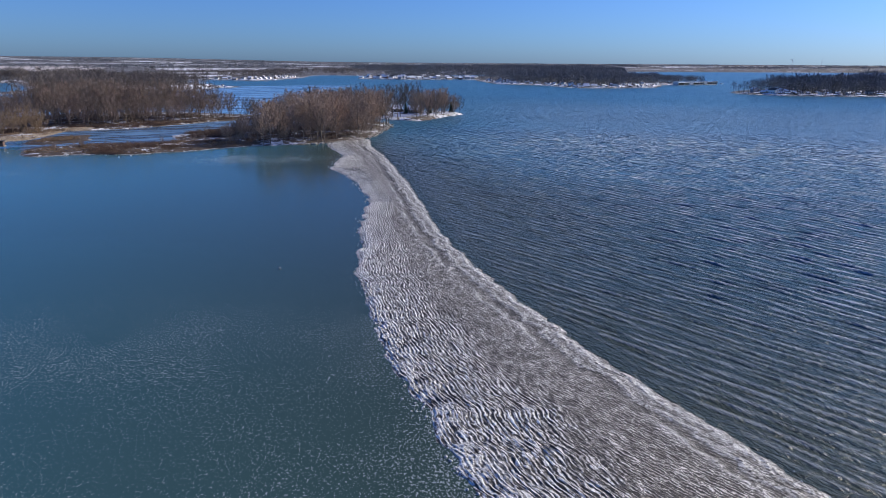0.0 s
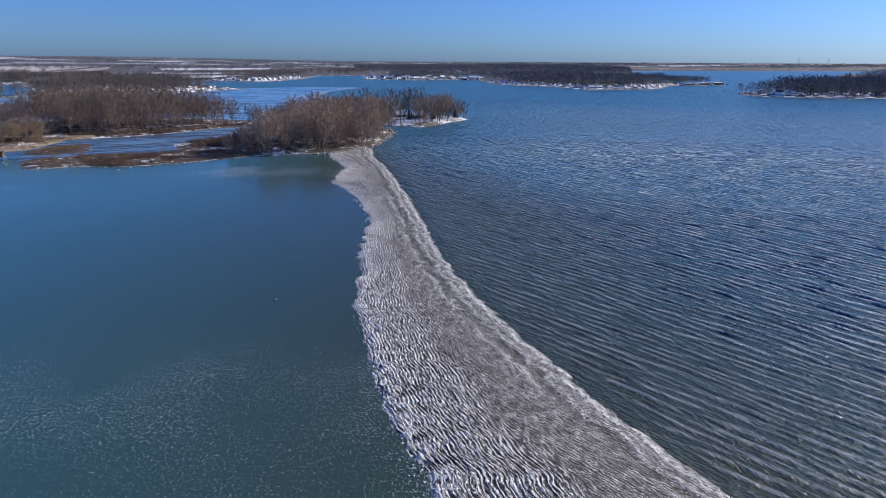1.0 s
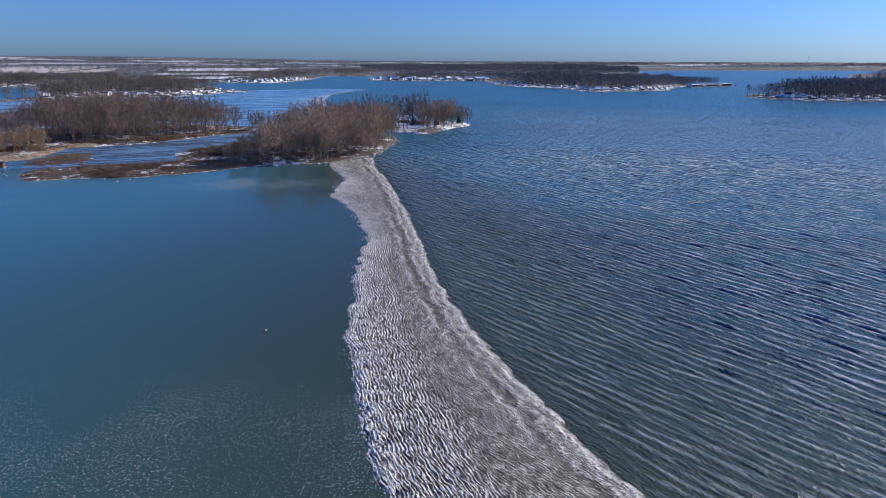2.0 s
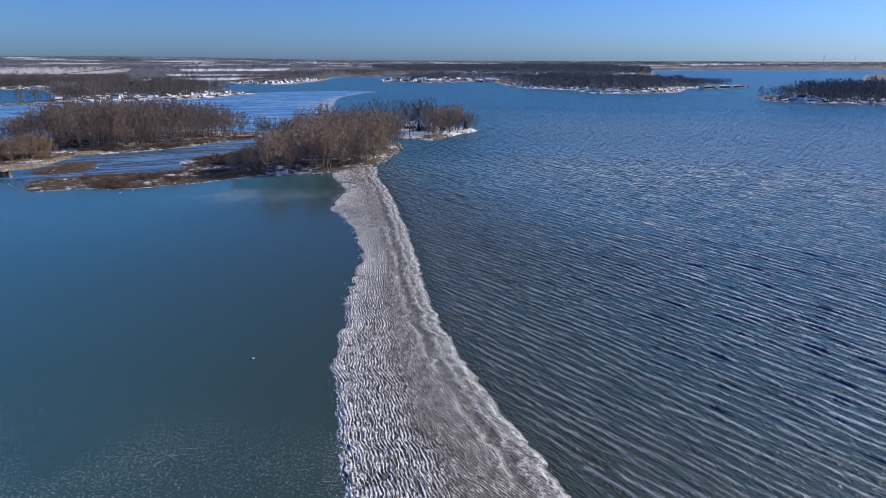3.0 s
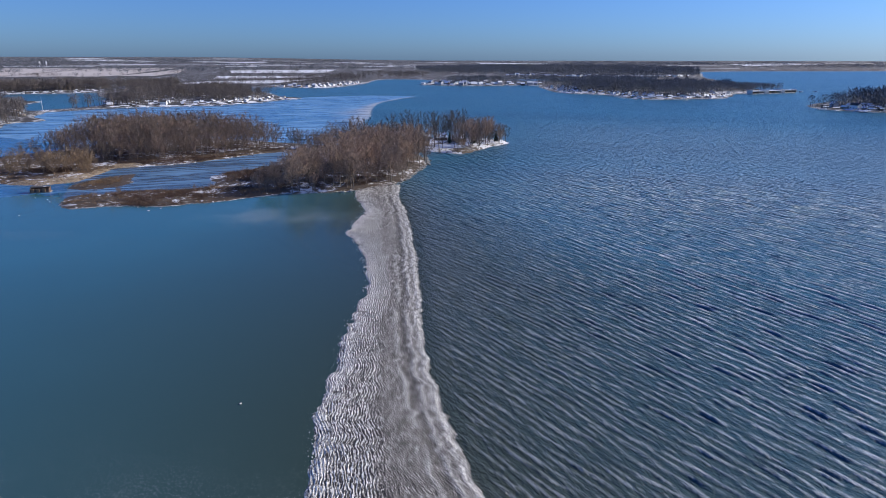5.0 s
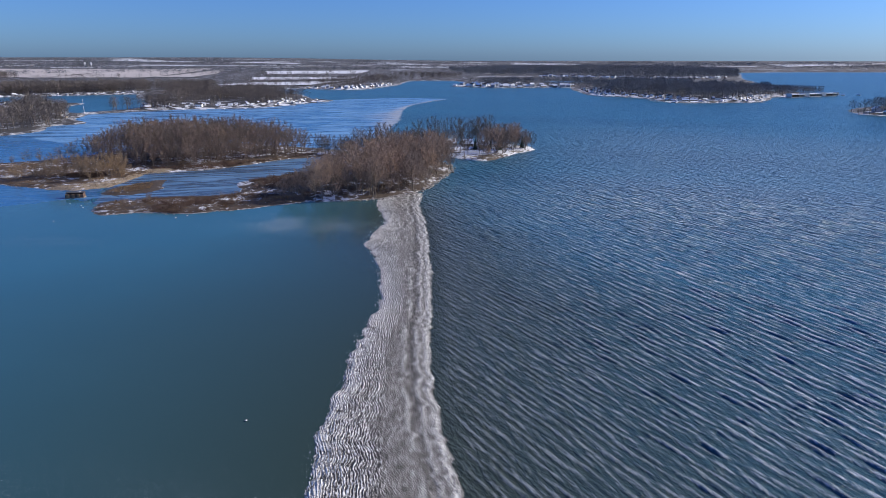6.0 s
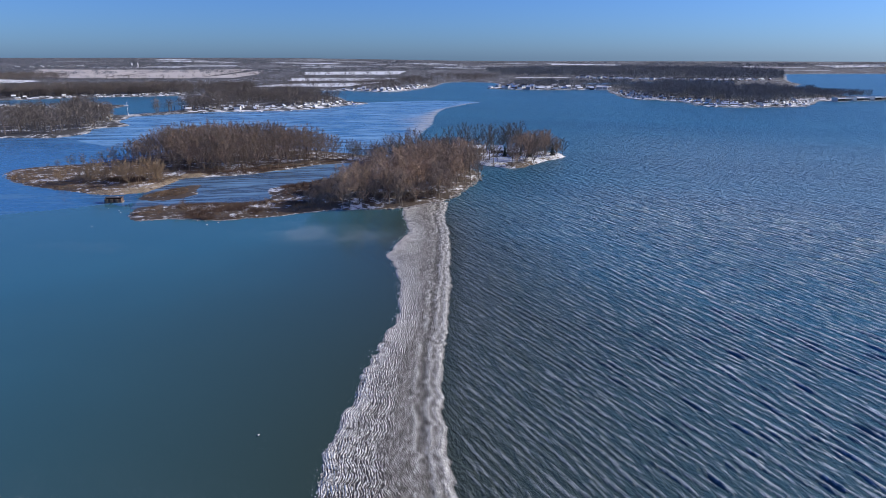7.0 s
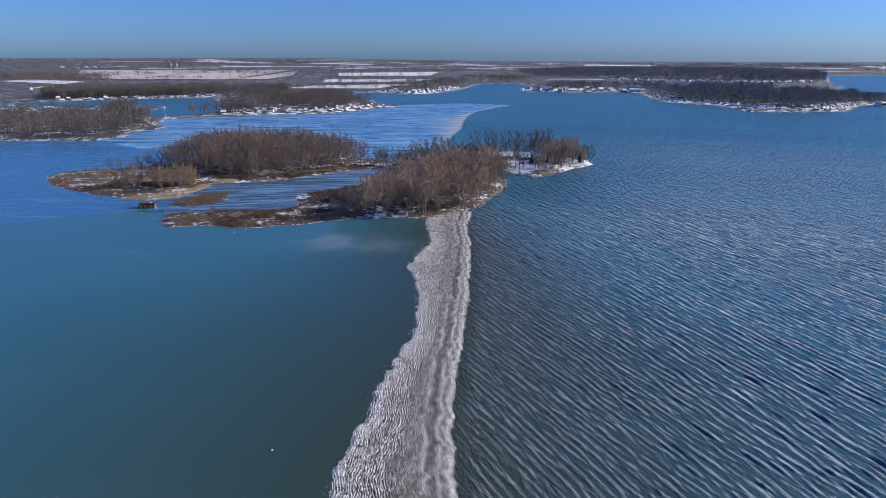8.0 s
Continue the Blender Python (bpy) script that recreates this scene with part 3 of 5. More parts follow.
def bar_sheet():
    """The long bar: rippled frozen slush between the ice and the open lake."""
    ys = np.concatenate([np.arange(-60, 4, 2.0), np.arange(4, 32, 0.5), np.arange(32, 115, 0.17), np.arange(115, 236, 0.31)])
    cols = 260
    u = np.linspace(-0.06, 1.06, cols)
    L, R = bar_edges(ys)
    L = L + 2.6 * (fbm(ys / 7, ys * 0, 11, 4) - 0.5)
    R = R + 1.0 * (fbm(ys / 9, ys * 0 + 4, 12, 3) - 0.5) + 1.1 * (fbm(ys / 1.3, ys * 0 + 9, 13, 3) - 0.5)
    U, Yg = np.meshgrid(u, ys)
    W = (R - L)[:, None]
    X = L[:, None] + U * W
    across = U * W
    d = np.minimum(across + 1.0 * (vnoise(X / 1.3, Yg / 1.3, 8) - 0.4), W - across)
    out = W - across
    crown = 0.26 * (1 - np.exp(-np.clip(d, 0, None) / 2.2))
    # coarse ripples follow the bar on the ice side; finer ones lie across the wind towards the lake
    tau = 2 * math.pi
    coarse = np.sin(tau * (across + 0.08 * Yg) / 0.43 + 13 * fbm(across / 0.9, Yg / 1.5, 21, 3))
    second = np.sin(tau * (across * 0.93 + 0.36 * Yg) / 0.52 + 12 * fbm(across / 0.8, Yg / 1.1, 22, 3))
    fine = np.sin(tau * (X * 0.74 + Yg * 0.67) / 0.31 + 11 * fbm(X / 0.7, Yg / 0.9, 23, 3))
    chunk = vnoise(X / 0.21, Yg / 0.26, 27) - 0.5
    big = np.clip(0.5 + 0.32 * coarse + 0.24 * second * (0.4 + 1.2 * vnoise(X / 1.3, Yg / 2, 24)) + 0.5 * chunk, 0, 1)
    small = np.clip(0.5 + 0.34 * fine + 0.16 * second + 0.6 * chunk, 0, 1)
    right = smooth(0.34, 0.62, U + 0.30 * (fbm(X / 4, Yg / 9, 28) - 0.5))
    crest = big * (1 - right) + small * right
    fade = smooth(0.0, 0.6, d)
    amp = (0.10 - 0.055 * right) * (0.70 + 0.6 * vnoise(X / 5, Yg / 8, 29))
    # wash lines of ice foam on the lake side, slabs pushed up on the ice side
    swing = 0.9 * (fbm(Yg / 6, U * 0, 15) - 0.5) + 0.9 * (fbm(Yg / 1.6, U * 0, 19, 2) - 0.5)
    foam_glint = np.exp(-((out - 0.8 - swing) / 0.55) ** 2) + 0.75 * np.exp(-((out - 2.5 - 1.6 * swing) / 0.40) ** 2)
    line = np.exp(-((out - 4.6 - 1.5 * (fbm(Yg / 9, U * 0 + 3, 17) - 0.5)) / 0.35) ** 2) * smooth(0.35, 0.6, fbm(Yg / 7, U * 0 + 5, 20, 2))
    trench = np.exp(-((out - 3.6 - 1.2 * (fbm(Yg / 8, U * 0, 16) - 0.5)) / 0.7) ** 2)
    pack = np.exp(-((across - 1.2) / (1.0 + 1.2 * fbm(Yg / 6, U * 0 + 1, 14, 2))) ** 2)
    blocks = vnoise(X / 0.30, Yg / 0.32, 18)
    slabs = vnoise(X / 0.95 + 0.6 * blocks, Yg / 0.8, 26)
    Z = crown + amp * crest * fade * (1 - 0.55 * np.clip(foam_glint, 0, 1)) + 0.15 * foam_glint * (1.2 * blocks) + 0.10 * line * blocks - 0.08 * trench + 0.10 * pack * smooth(0.35, 0.7, slabs)
    Z = np.where(d > 0, Z, d * 0.35)
    # low values darken troughs and trench, adding relief shade to the colour
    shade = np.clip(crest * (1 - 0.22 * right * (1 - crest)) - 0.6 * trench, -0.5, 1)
    rim = np.clip(foam_glint + 0.7 * line + pack * smooth(0.25, 0.6, slabs) * 0.9, 0, 1)
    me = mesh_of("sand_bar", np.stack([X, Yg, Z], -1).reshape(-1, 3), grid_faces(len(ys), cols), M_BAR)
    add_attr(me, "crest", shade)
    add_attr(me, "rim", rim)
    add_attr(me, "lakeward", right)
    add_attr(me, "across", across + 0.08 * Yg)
    return tagged(new("sand_bar", me), "long curving bar of wind-rippled frozen slush and sand", "sand bar", kind="structure")


ground_sheet()
water_sheet()
ICE_SOUTH = np.concatenate([np.stack([np.interp(np.arange(-60, 240, 4), BAR_Y, BAR_L) + 3, np.arange(-60, 240, 4)], 1),
                            [(-60, 235), (-100, 215), (-128, 198), (-150, 208), (-159, 200), (-173, 188), (-183, 174), (-215, 140), (-330, 90), (-420, -60)]])
flat_patch("thin_ice", ICE_SOUTH, 1.6, 0.03, M_ICE, "thin grey-green skim ice with frost grains beside the bar", "ice", frost_south, shallow_of)
ICE_NORTH = curve_through([(-60, 345), (-88, 420), (-99, 505), (-115, 585), (-125, 660), (-121, 700), (-114, 745), (-105, 783), (-150, 800), (-190, 790), (-240, 740),
                           (-258, 650), (-290, 610), (-345, 578), (-400, 512), (-362, 462), (-345, 385), (-225, 325), (-200, 340), (-150, 350)], 5)
ICE_WEST = curve_through([(-140, 214), (-146, 198), (-162, 186), (-172, 168), (-204, 132), (-318, 84), (-412, -52), (-700, 100), (-640, 318), (-400, 356), (-362, 376), (-318, 398), (-205, 330), (-222, 280), (-222, 254), (-195, 236), (-165, 232)], 4)
flat_patch("blue_ice", ICE_WEST, 3.0, 0.025, M_BLUEICE, "smooth blue lake ice west of the island", "ice")
flat_patch("streaked_ice", ICE_NORTH, 2.2, 0.04, M_STREAK, "wind-streaked blue lake ice with bands of thin snow", "ice", frost_north)
LAGOON = curve_through([(-132, 200), (-95, 222), (-92, 258), (-80, 290), (-88, 318), (-112, 310), (-128, 280), (-158, 262), (-158, 240), (-150, 222), (-142, 206)], 4)
flat_patch("lagoon_ice", LAGOON, 1.5, 0.035, M_LAGOON, "blue frozen lagoon with thin snow streaks among the marsh", "ice")
POND = curve_through([(4, 1341), (126, 1424), (247, 1528), (332, 1515), (300, 1430), (150, 1345), (40, 1270)], 4)
flat_patch("frozen_pond", POND, 8.0, 2.9, M_STREAK, "narrow frozen inlet behind the far houses", "ice")
land_patch("island_front", FRONT, 1.2, 0.9, M_ISLE, "brown marshy island shore with thin snow", 101)
land_patch("island_ridge", RIDGE, 1.3, 0.9, M_MARSH, "wooded island ridge of dead grass and leaf litter", 111)
land_patch("sand_beach", curve_through([(-172, 220), (-157, 217), (-149, 228), (-148, 246), (-150, 266), (-157, 264), (-157, 246), (-159, 231)]), 0.9, 0.9, M_SAND,
           "pale sandy beach along the marsh edge", 111, over=RIDGE)
land_patch("marsh_islet", ISLET, 0.9, 0.4, M_ISLET, "low islet of flattened dead marsh grass", 121, 2.0, 0.2)
land_patch("snowy_point", POINT, 1.0, 1.1, M_POINT, "snow-covered wooded point with a low bank", 131)
bar_sheet()


def field(name, corners, mat, label, n=14):
    """A flat field draped just over the ground."""
    a, b, c, d = [np.array(q, float) for q in corners]
    s, t = np.meshgrid(np.linspace(0, 1, n), np.linspace(0, 1, n))
    s2 = s + 0.06 * (fbm(t * 6, s * 6, 7) - 0.5)
    t2 = t + 0.10 * (fbm(s * 9, t * 9, 8) - 0.5)
    P = (a * (1 - s2)[..., None] + b * s2[..., None]) * (1 - t2)[..., None] + (d * (1 - s2)[..., None] + c * s2[..., None]) * t2[..., None]
    Z = far_height(P[..., 0], P[..., 1])[0] + 1.2
    me = mesh_of(name, np.concatenate([P, Z[..., None]], -1).reshape(-1, 3), grid_faces(n, n), mat)
    return tagged(new(name, me), label, "field", kind="structure")


SNOWF = "snow-covered farm field beyond the lake"
for q in (((-793, 1780), (-543, 1900), (-611, 2230), (-910, 2034)),
          ((-560, 1040), (-400, 1090), (-394, 1285), (-552, 1180)), ((-620, 1320), (-430, 1400), (-440, 1570), (-700, 1500)), ((-1371, 1174), (-1100, 1090), (-1150, 1200), (-1420, 1300)),
          ((-1013, 940), (-830, 900), (-860, 960), (-1060, 1000)), ((-2300, 3150), (-1800, 3100), (-1850, 3260), (-2300, 3350)), ((-1650, 3150), (-1250, 3120), (-1260, 3260), (-1660, 3300)),
          ((-1046, 3600), (-650, 3200), (-600, 3350), (-900, 3800)), ((-640, 2700), (-330, 2650), (-340, 2800), (-640, 2900)), ((-180, 3500), (180, 3400), (200, 3700), (-180, 3800)),
          ((1050, 3050), (1500, 3300), (1500, 3700), (1100, 3500)), ((-160, 1640), (-20, 1670), (-30, 1720), (-160, 1690)), ((-2600, 3500), (-2350, 3400), (-2350, 3600), (-2600, 3700)),
          ((500, 2900), (640, 2880), (650, 2990), (500, 3000)), ((-500, 3900), (-350, 3850), (-350, 4100), (-520, 4150))):
    field("snow_field", q, M_SNOW, SNOWF)
rng = random.Random(14)
for _ in range(34):
    a, r = radians(rng.uniform(-42, 30)), rng.uniform(2500, 4600)
    cx, cy, w, d = r * math.sin(a), r * math.cos(a), rng.uniform(40, 190), rng.uniform(30, 90)
    ux, uy = math.cos(a), -math.sin(a)
    if float(far_height(np.array([cx]), np.array([cy]))[1][0]) > 120:
        field("snow_field", [(cx - w * ux, cy - w * uy), (cx + w * ux, cy + w * uy), (cx + w * ux - d * uy, cy + w * uy + d * ux), (cx - w * ux - d * uy, cy - w * uy + d * ux)], M_SNOW, SNOWF)
for _ in range(90):
    a, r = radians(rng.uniform(-44, 30)), rng.uniform(1900, 4300)
    cx, cy, w, d = r * math.sin(a), r * math.cos(a), rng.uniform(10, 46), rng.uniform(8, 26)
    ux, uy = math.cos(a), -math.sin(a)
    if float(far_height(np.array([cx]), np.array([cy]))[1][0]) > 90:
        field("snow_field", [(cx - w * ux, cy - w * uy), (cx + w * ux, cy + w * uy), (cx + w * ux - d * uy, cy + w * uy + d * ux), (cx - w * ux - d * uy, cy - w * uy + d * ux)], M_SNOW, "small snowy clearing among distant woods and farms", 5)
for q in (((-1184, 1380), (-951, 1442), (-1212, 2246), (-1441, 2100)), ((-1430, 1440), (-1200, 1390), (-1440, 2080), (-1900, 1950)), ((-950, 1460), (-860, 1500), (-960, 1800), (-1150, 2200)), ((1500, 3350), (2300, 3500), (2300, 3800), (1500, 3700))):
    field("stubble_field", q, M_STUBBLE, "pale stubble field dusted with snow")


# ---------------------------------------------------------------- trees
def bare_tree_data(seed, high, spread, base, limbs, subs, twigs, twig_w, first=0.30, stems=1):
    """Trunk data and crown data of a leafless tree, standing at the origin."""
    rng = random.Random(seed)
    trunk, crown, blades, blade_faces = [], [], [], []

    def vec(a, tilt):
        return Vector((math.cos(a) * math.sin(tilt), math.sin(a) * math.sin(tilt), math.cos(tilt)))

    def blade(p, q, w):
        way = q - p
        side = way.cross(Vector((rng.uniform(-1, 1), rng.uniform(-1, 1), rng.uniform(-1, 1)))).normalized() * w
        n = len(blades)
        blades.extend([tuple(p - side), tuple(p + side), tuple(q)])
        blade_faces.append((n, n + 1, n + 2))

    def twiglets(p, q, count, reach):
        for _ in range(count):
            s = p.lerp(q, rng.uniform(0.15, 1.0))
            d = (q - p).normalized() * 0.6 + vec(rng.uniform(0, 6.28), math.acos(rng.uniform(-0.7, 1)))
            d.z += 0.10
            blade(s, s + d.normalized() * reach * rng.uniform(0.5, 1.2), twig_w * rng.uniform(0.6, 1.3))

    for st in range(stems):
        lean = vec(rng.uniform(0, 6.28), rng.uniform(0.0, 0.07) if stems == 1 else rng.uniform(0.1, 0.35))
        hh = high * (1 if st == 0 else rng.uniform(0.65, 0.95))
        path, p, d = [Vector((0, 0, -0.3))], Vector((0, 0, -0.3)), lean.copy()
        n = 6
        for k in range(n):
            d = (d + Vector((rng.uniform(-1, 1), rng.uniform(-1, 1), 0)) * 0.09).normalized()
            p = p + d * (hh * 0.92 / n)
            path.append(p)
        rad = [base * (1.25 if k == 0 else 1) * (1 - k / (n + 0.4)) ** 0.8 for k in range(n + 1)]
        trunk.append(tube_data(path, rad, 6))
        for i in range(limbs):
            # limb tips fill a rounded crown
            a, k = i * 2.4 + rng.uniform(-0.5, 0.5), (i + rng.random()) / limbs
            up = -0.75 + 1.7 * k
            ring = math.sqrt(max(0.12, 1 - min(up * up, 1)))
            out = spread * ring * rng.uniform(0.65, 1.1)
            mid_z, half = hh * (1 + first) / 2, hh * (1 - first) / 2
            tip = path[-1] * 0.6 * k + Vector((math.cos(a) * out, math.sin(a) * out, 0))
            tip.z = mid_z + half * up * rng.uniform(0.9, 1.08)
            ln = max(out * 1.35, 0.16 * hh) * rng.uniform(0.9, 1.1)
            f = min(max((tip.z - ln * 0.78) / (hh * 0.92), first * 0.75), 0.94)
            k2 = min(int(f * n), n - 1)
            s = path[k2].lerp(path[k2 + 1], f * n - k2)
            m = s.lerp(tip, 0.5) + Vector((math.cos(a), math.sin(a), -0.35)) * ln * 0.10
            e = tip
            ln = (e - s).length
            d2 = (e - m).normalized()
            r = max(base * 0.46 * (1 - f * 0.6), 0.03)
            crown.append(tube_data([s, m, e], [r, r * 0.62, r * 0.25], 3))
            for j in range(subs):
                q = (s.lerp(m, rng.uniform(0.5, 1)) if j % 2 else m.lerp(e, rng.uniform(0, 0.95)))
                dd = (d2 + vec(rng.uniform(0, 6.28), rng.uniform(0.3, 1.3)) * 0.9 + Vector((0, 0, 0.2))).normalized()
                z = q + dd * ln * rng.uniform(0.26, 0.46)
                crown.append(tube_data([q, z], [r * 0.40, r * 0.14], 3))
                twiglets(q, z, twigs, ln * 0.28)
            twiglets(m, e, twigs, ln * 0.26)
        twiglets(path[-2], path[-1] + Vector((0, 0, 0.6)), twigs * 2, spread * 0.35)
    crown.append((blades, blade_faces))
    return join_data(trunk), join_data(crown)


def make_tree(name, label, data, bark, twig, m):
    (tv, tf), (cv, cf) = data
    ob = thing(name, label, "tree", "island trees", m)
    part("trunk", mesh_of("trunk", tv, tf, bark), ob)
    part("crown", mesh_of("crown", cv, cf, twig, False), ob)
    return ob


def stand(x, y, scale, z=None, squash=1.0):
    z = island_height(x, y) - 0.05 if z is None else z
    a = random.uniform(0, 6.28)
    return Matrix.Translation((x, y, z)) @ Matrix.Rotation(a, 4, "Z") @ Matrix.Diagonal((scale * squash, scale * squash, scale, 1))


TALL = [bare_tree_data(s, 17.5, 5.5, 0.25, 18, 5, 12, 0.034, 0.30) for s in (1, 2, 3, 4)]
THICKET = [bare_tree_data(s, 12, 3.4, 0.12, 16, 4, 18, 0.033, 0.40) for s in (11, 12, 13, 14)]
SHRUB = [bare_tree_data(s, 6.5, 2.1, 0.06, 6, 2, 12, 0.030, 0.20, 4) for s in (21, 22, 23)]
random.seed(5)


def scatter(loop, count, gap, seed, accept=None):
    """Random places inside an outline, kept gap apart."""
    rng = random.Random(seed)
    lo, hi = loop.min(0), loop.max(0)
    made = []
    for _ in range(count * 40):
        x, y = rng.uniform(lo[0], hi[0]), rng.uniform(lo[1], hi[1])
        if any((x - a) ** 2 + (y - b) ** 2 < gap * gap for a, b in made):
            continue
        if accept and not accept(x, y):
            continue
        if float(inside_by(np.array([x]), np.array([y]), loop)[0]) > 0.8:
            made.append((x, y))
            if len(made) >= count:
                break
    return made


FRONT_WOOD = curve_through([(-76, 214), (-60, 217), (-46, 221), (-37, 227), (-30, 237), (-27, 249), (-26, 262), (-24, 287), (-30, 305), (-52, 302), (-66, 285), (-78, 262), (-80, 240)], 3)
BACK_GROVE = curve_through([(-40, 305), (-36, 318), (-50, 345), (-72, 338), (-86, 325), (-78, 312), (-64, 300)], 3)
RIDGE_WOOD = curve_through([(-101, 322), (-117, 303), (-128, 283), (-146, 270), (-166, 266), (-184, 272), (-204, 280), (-213, 302), (-204, 332), (-180, 348), (-150, 350), (-120, 340)], 3)
WEST_BUSH = curve_through([(-163, 236), (-160, 246), (-168, 256), (-182, 254), (-190, 244), (-180, 235)], 3)

plan_trees = []        # x, y, kind, scale
for x, y in scatter(FRONT_WOOD, 178, 2.2, 31):
    plan_trees.append((x, y, "thicket", random.uniform(0.85, 1.2) * (0.42 + 0.58 * float(smooth(-80, -60, x)))))
for x, y in scatter(FRONT_WOOD, 26, 6.0, 32):
    plan_trees.append((x, y, "tall", random.uniform(0.65, 0.92) * (0.5 + 0.5 * float(smooth(-80, -62, x)))))
for x, y in scatter(BACK_GROVE, 34, 4.5, 33):
    plan_trees.append((x, y, "tall", random.uniform(0.88, 1.15)))
for x, y in scatter(POINT, 58, 3.0, 34, lambda x, y: not (-54 < x < -12 and 334 < y < 366) and y > 321 + max(0, (-8 - x)) * 0.12):
    plan_trees.append((x, y, "tall", random.uniform(1.0, 1.22) if x < -14 else random.uniform(0.65, 0.9)))
for x, y in scatter(POINT, 24, 3.2, 37, lambda x, y: x > -16):
    plan_trees.append((x, y, "thicket", random.uniform(0.7, 1.05)))
for k in range(32):
    plan_trees.append((-68 - k * 1.15 + random.uniform(-1, 1), 316 + random.uniform(0, 14) + k * 0.2, "tall", random.uniform(0.5, 0.75)))
for k in range(14):
    plan_trees.append((-205 - k * 2.2 + random.uniform(-1, 1), 285 - k * 1.4 + random.uniform(-4, 4), "tall", random.uniform(0.62, 0.8) - 0.035 * k))
for x, y in scatter((WEST_BUSH - WEST_BUSH.mean(0)) * 1.25 + WEST_BUSH.mean(0), 26, 2.8, 35):
    plan_trees.append((x, y, "willow", random.uniform(1.1, 1.5)) if random.random() < 0.4 else (x, y, "tan", random.uniform(0.68, 0.9)))
for x, y in ((-200, 236), (-205, 240), (-196, 233), (-193, 238)):
    plan_trees.append((x, y, "willow", random.uniform(0.7, 1.0)))
for x, y in ((-92, 243), (-88, 248), (-84, 240), (-90, 232), (-82, 232), (-78, 228), (-86, 225), (-94, 226), (-96, 213), (-90, 208), (-80, 214), (-74, 217), (-100, 206), (-84, 255), (-80, 262), (-124, 198), (-118, 203), (-112, 199), (-106, 209), (-109, 201), (-92, 216), (-121, 208), (-88, 218), (-116, 196)):
    plan_trees.append((x, y, "shrub", random.uniform(0.5, 0.95)))

LABELS = {"tall": "tall leafless hardwood with grey trunk and fine twigs", "thicket": "slender leafless tree in a dense brown thicket",
          "tan": "rounded tan leafless tree on the marsh edge", "willow": "bushy tan leafless willow on the marsh edge", "shrub": "leafless dark marsh shrub beside the frozen lagoon"}
KINDS = {"tall": (TALL, M_TRUNK, M_TWIG_GREY), "thicket": (THICKET, M_TRUNK, M_TWIG_RED), "tan": (THICKET, M_TWIG_TAN, M_TWIG_TAN), "willow": (SHRUB, M_TWIG_TAN, M_TWIG_TAN), "shrub": (SHRUB, M_TWIG, M_TWIG)}
masters = {}
for x, y, kind, scale in plan_trees:
    variants, bark, twig = KINDS[kind]
    i = random.randrange(len(variants))
    m = stand(x, y, scale, squash=random.uniform(0.85, 1.1))
    if (kind, i) in masters:
        copy_thing(masters[kind, i], m)
    else:
        masters[kind, i] = make_tree("tree" if kind in ("tall", "thicket", "tan") else "shrub", LABELS[kind], variants[i], bark, twig, m)


def merged(name, label, category, mat, items, z_of):
    """Many trees or tufts as one piece of stuff: items are (x, y, scale, turn, verts, faces)."""
    V, F, tones, n = [], [], [], 0
    for x, y, sx, sz, turn, v, f in items:
        tones.append(np.full(len(v), 0.75 * (((x * 12.9898 + y * 78.233) * 43.7585) % 1.0 - 0.5)))
        c, s = math.cos(turn), math.sin(turn)
        w = np.stack([x + sx * (v[:, 0] * c - v[:, 1] * s), y + sx * (v[:, 0] * s + v[:, 1] * c), z_of(x, y) + sz * v[:, 2]], 1)
        V.append(w)
        F.append(f + n)
        n += len(v)
    me = bpy.data.meshes.new(name)
    V = np.concatenate(V).astype(np.float32)
    F = np.concatenate(F).astype(np.int32)
    me.vertices.add(len(V))
    me.vertices.foreach_set("co", V.ravel())
    me.loops.add(F.size)
    me.loops.foreach_set("vertex_index", F.ravel())
    me.polygons.add(len(F))
    me.polygons.foreach_set("loop_start", np.arange(0, F.size, F.shape[1], dtype=np.int32))
    me.update(calc_edges=True)
    me.materials.append(mat)
    add_attr(me, "tone", np.concatenate(tones))
    return tagged(new(name, me), label, category, kind="stuff")


def tris_of(data):
    v, f = data
    out = []
    for q in f:
        out.append(q[:3])
        if len(q) == 4:
            out.append((q[0], q[2], q[3]))
    return np.array(v, float), np.array(out, int)


# the ridge wood: too many trunks to count
RIDGE_SET = [tris_of(join_data(bare_tree_data(s, 17.5, 4.8, 0.17, 13, 3, 21, 0.032, 0.25))) for s in (41, 42, 43, 44, 45)]
rng = random.Random(77)
ridge_items = []
for x, y in scatter(RIDGE_WOOD, 310, 3.0, 36):
    v, f = RIDGE_SET[rng.randrange(5)]
    s = rng.uniform(0.80, 1.08) * (0.64 + 0.40 * float(smooth(0, 20, inside_by(np.array([x]), np.array([y]), RIDGE_WOOD)[0])))
    ridge_items.append((x, y, s, s, rng.uniform(0, 6.28), v, f))
merged("ridge_woods", "dense bare brown woods on the island ridge", "woods", M_TWIG, ridge_items, island_height)


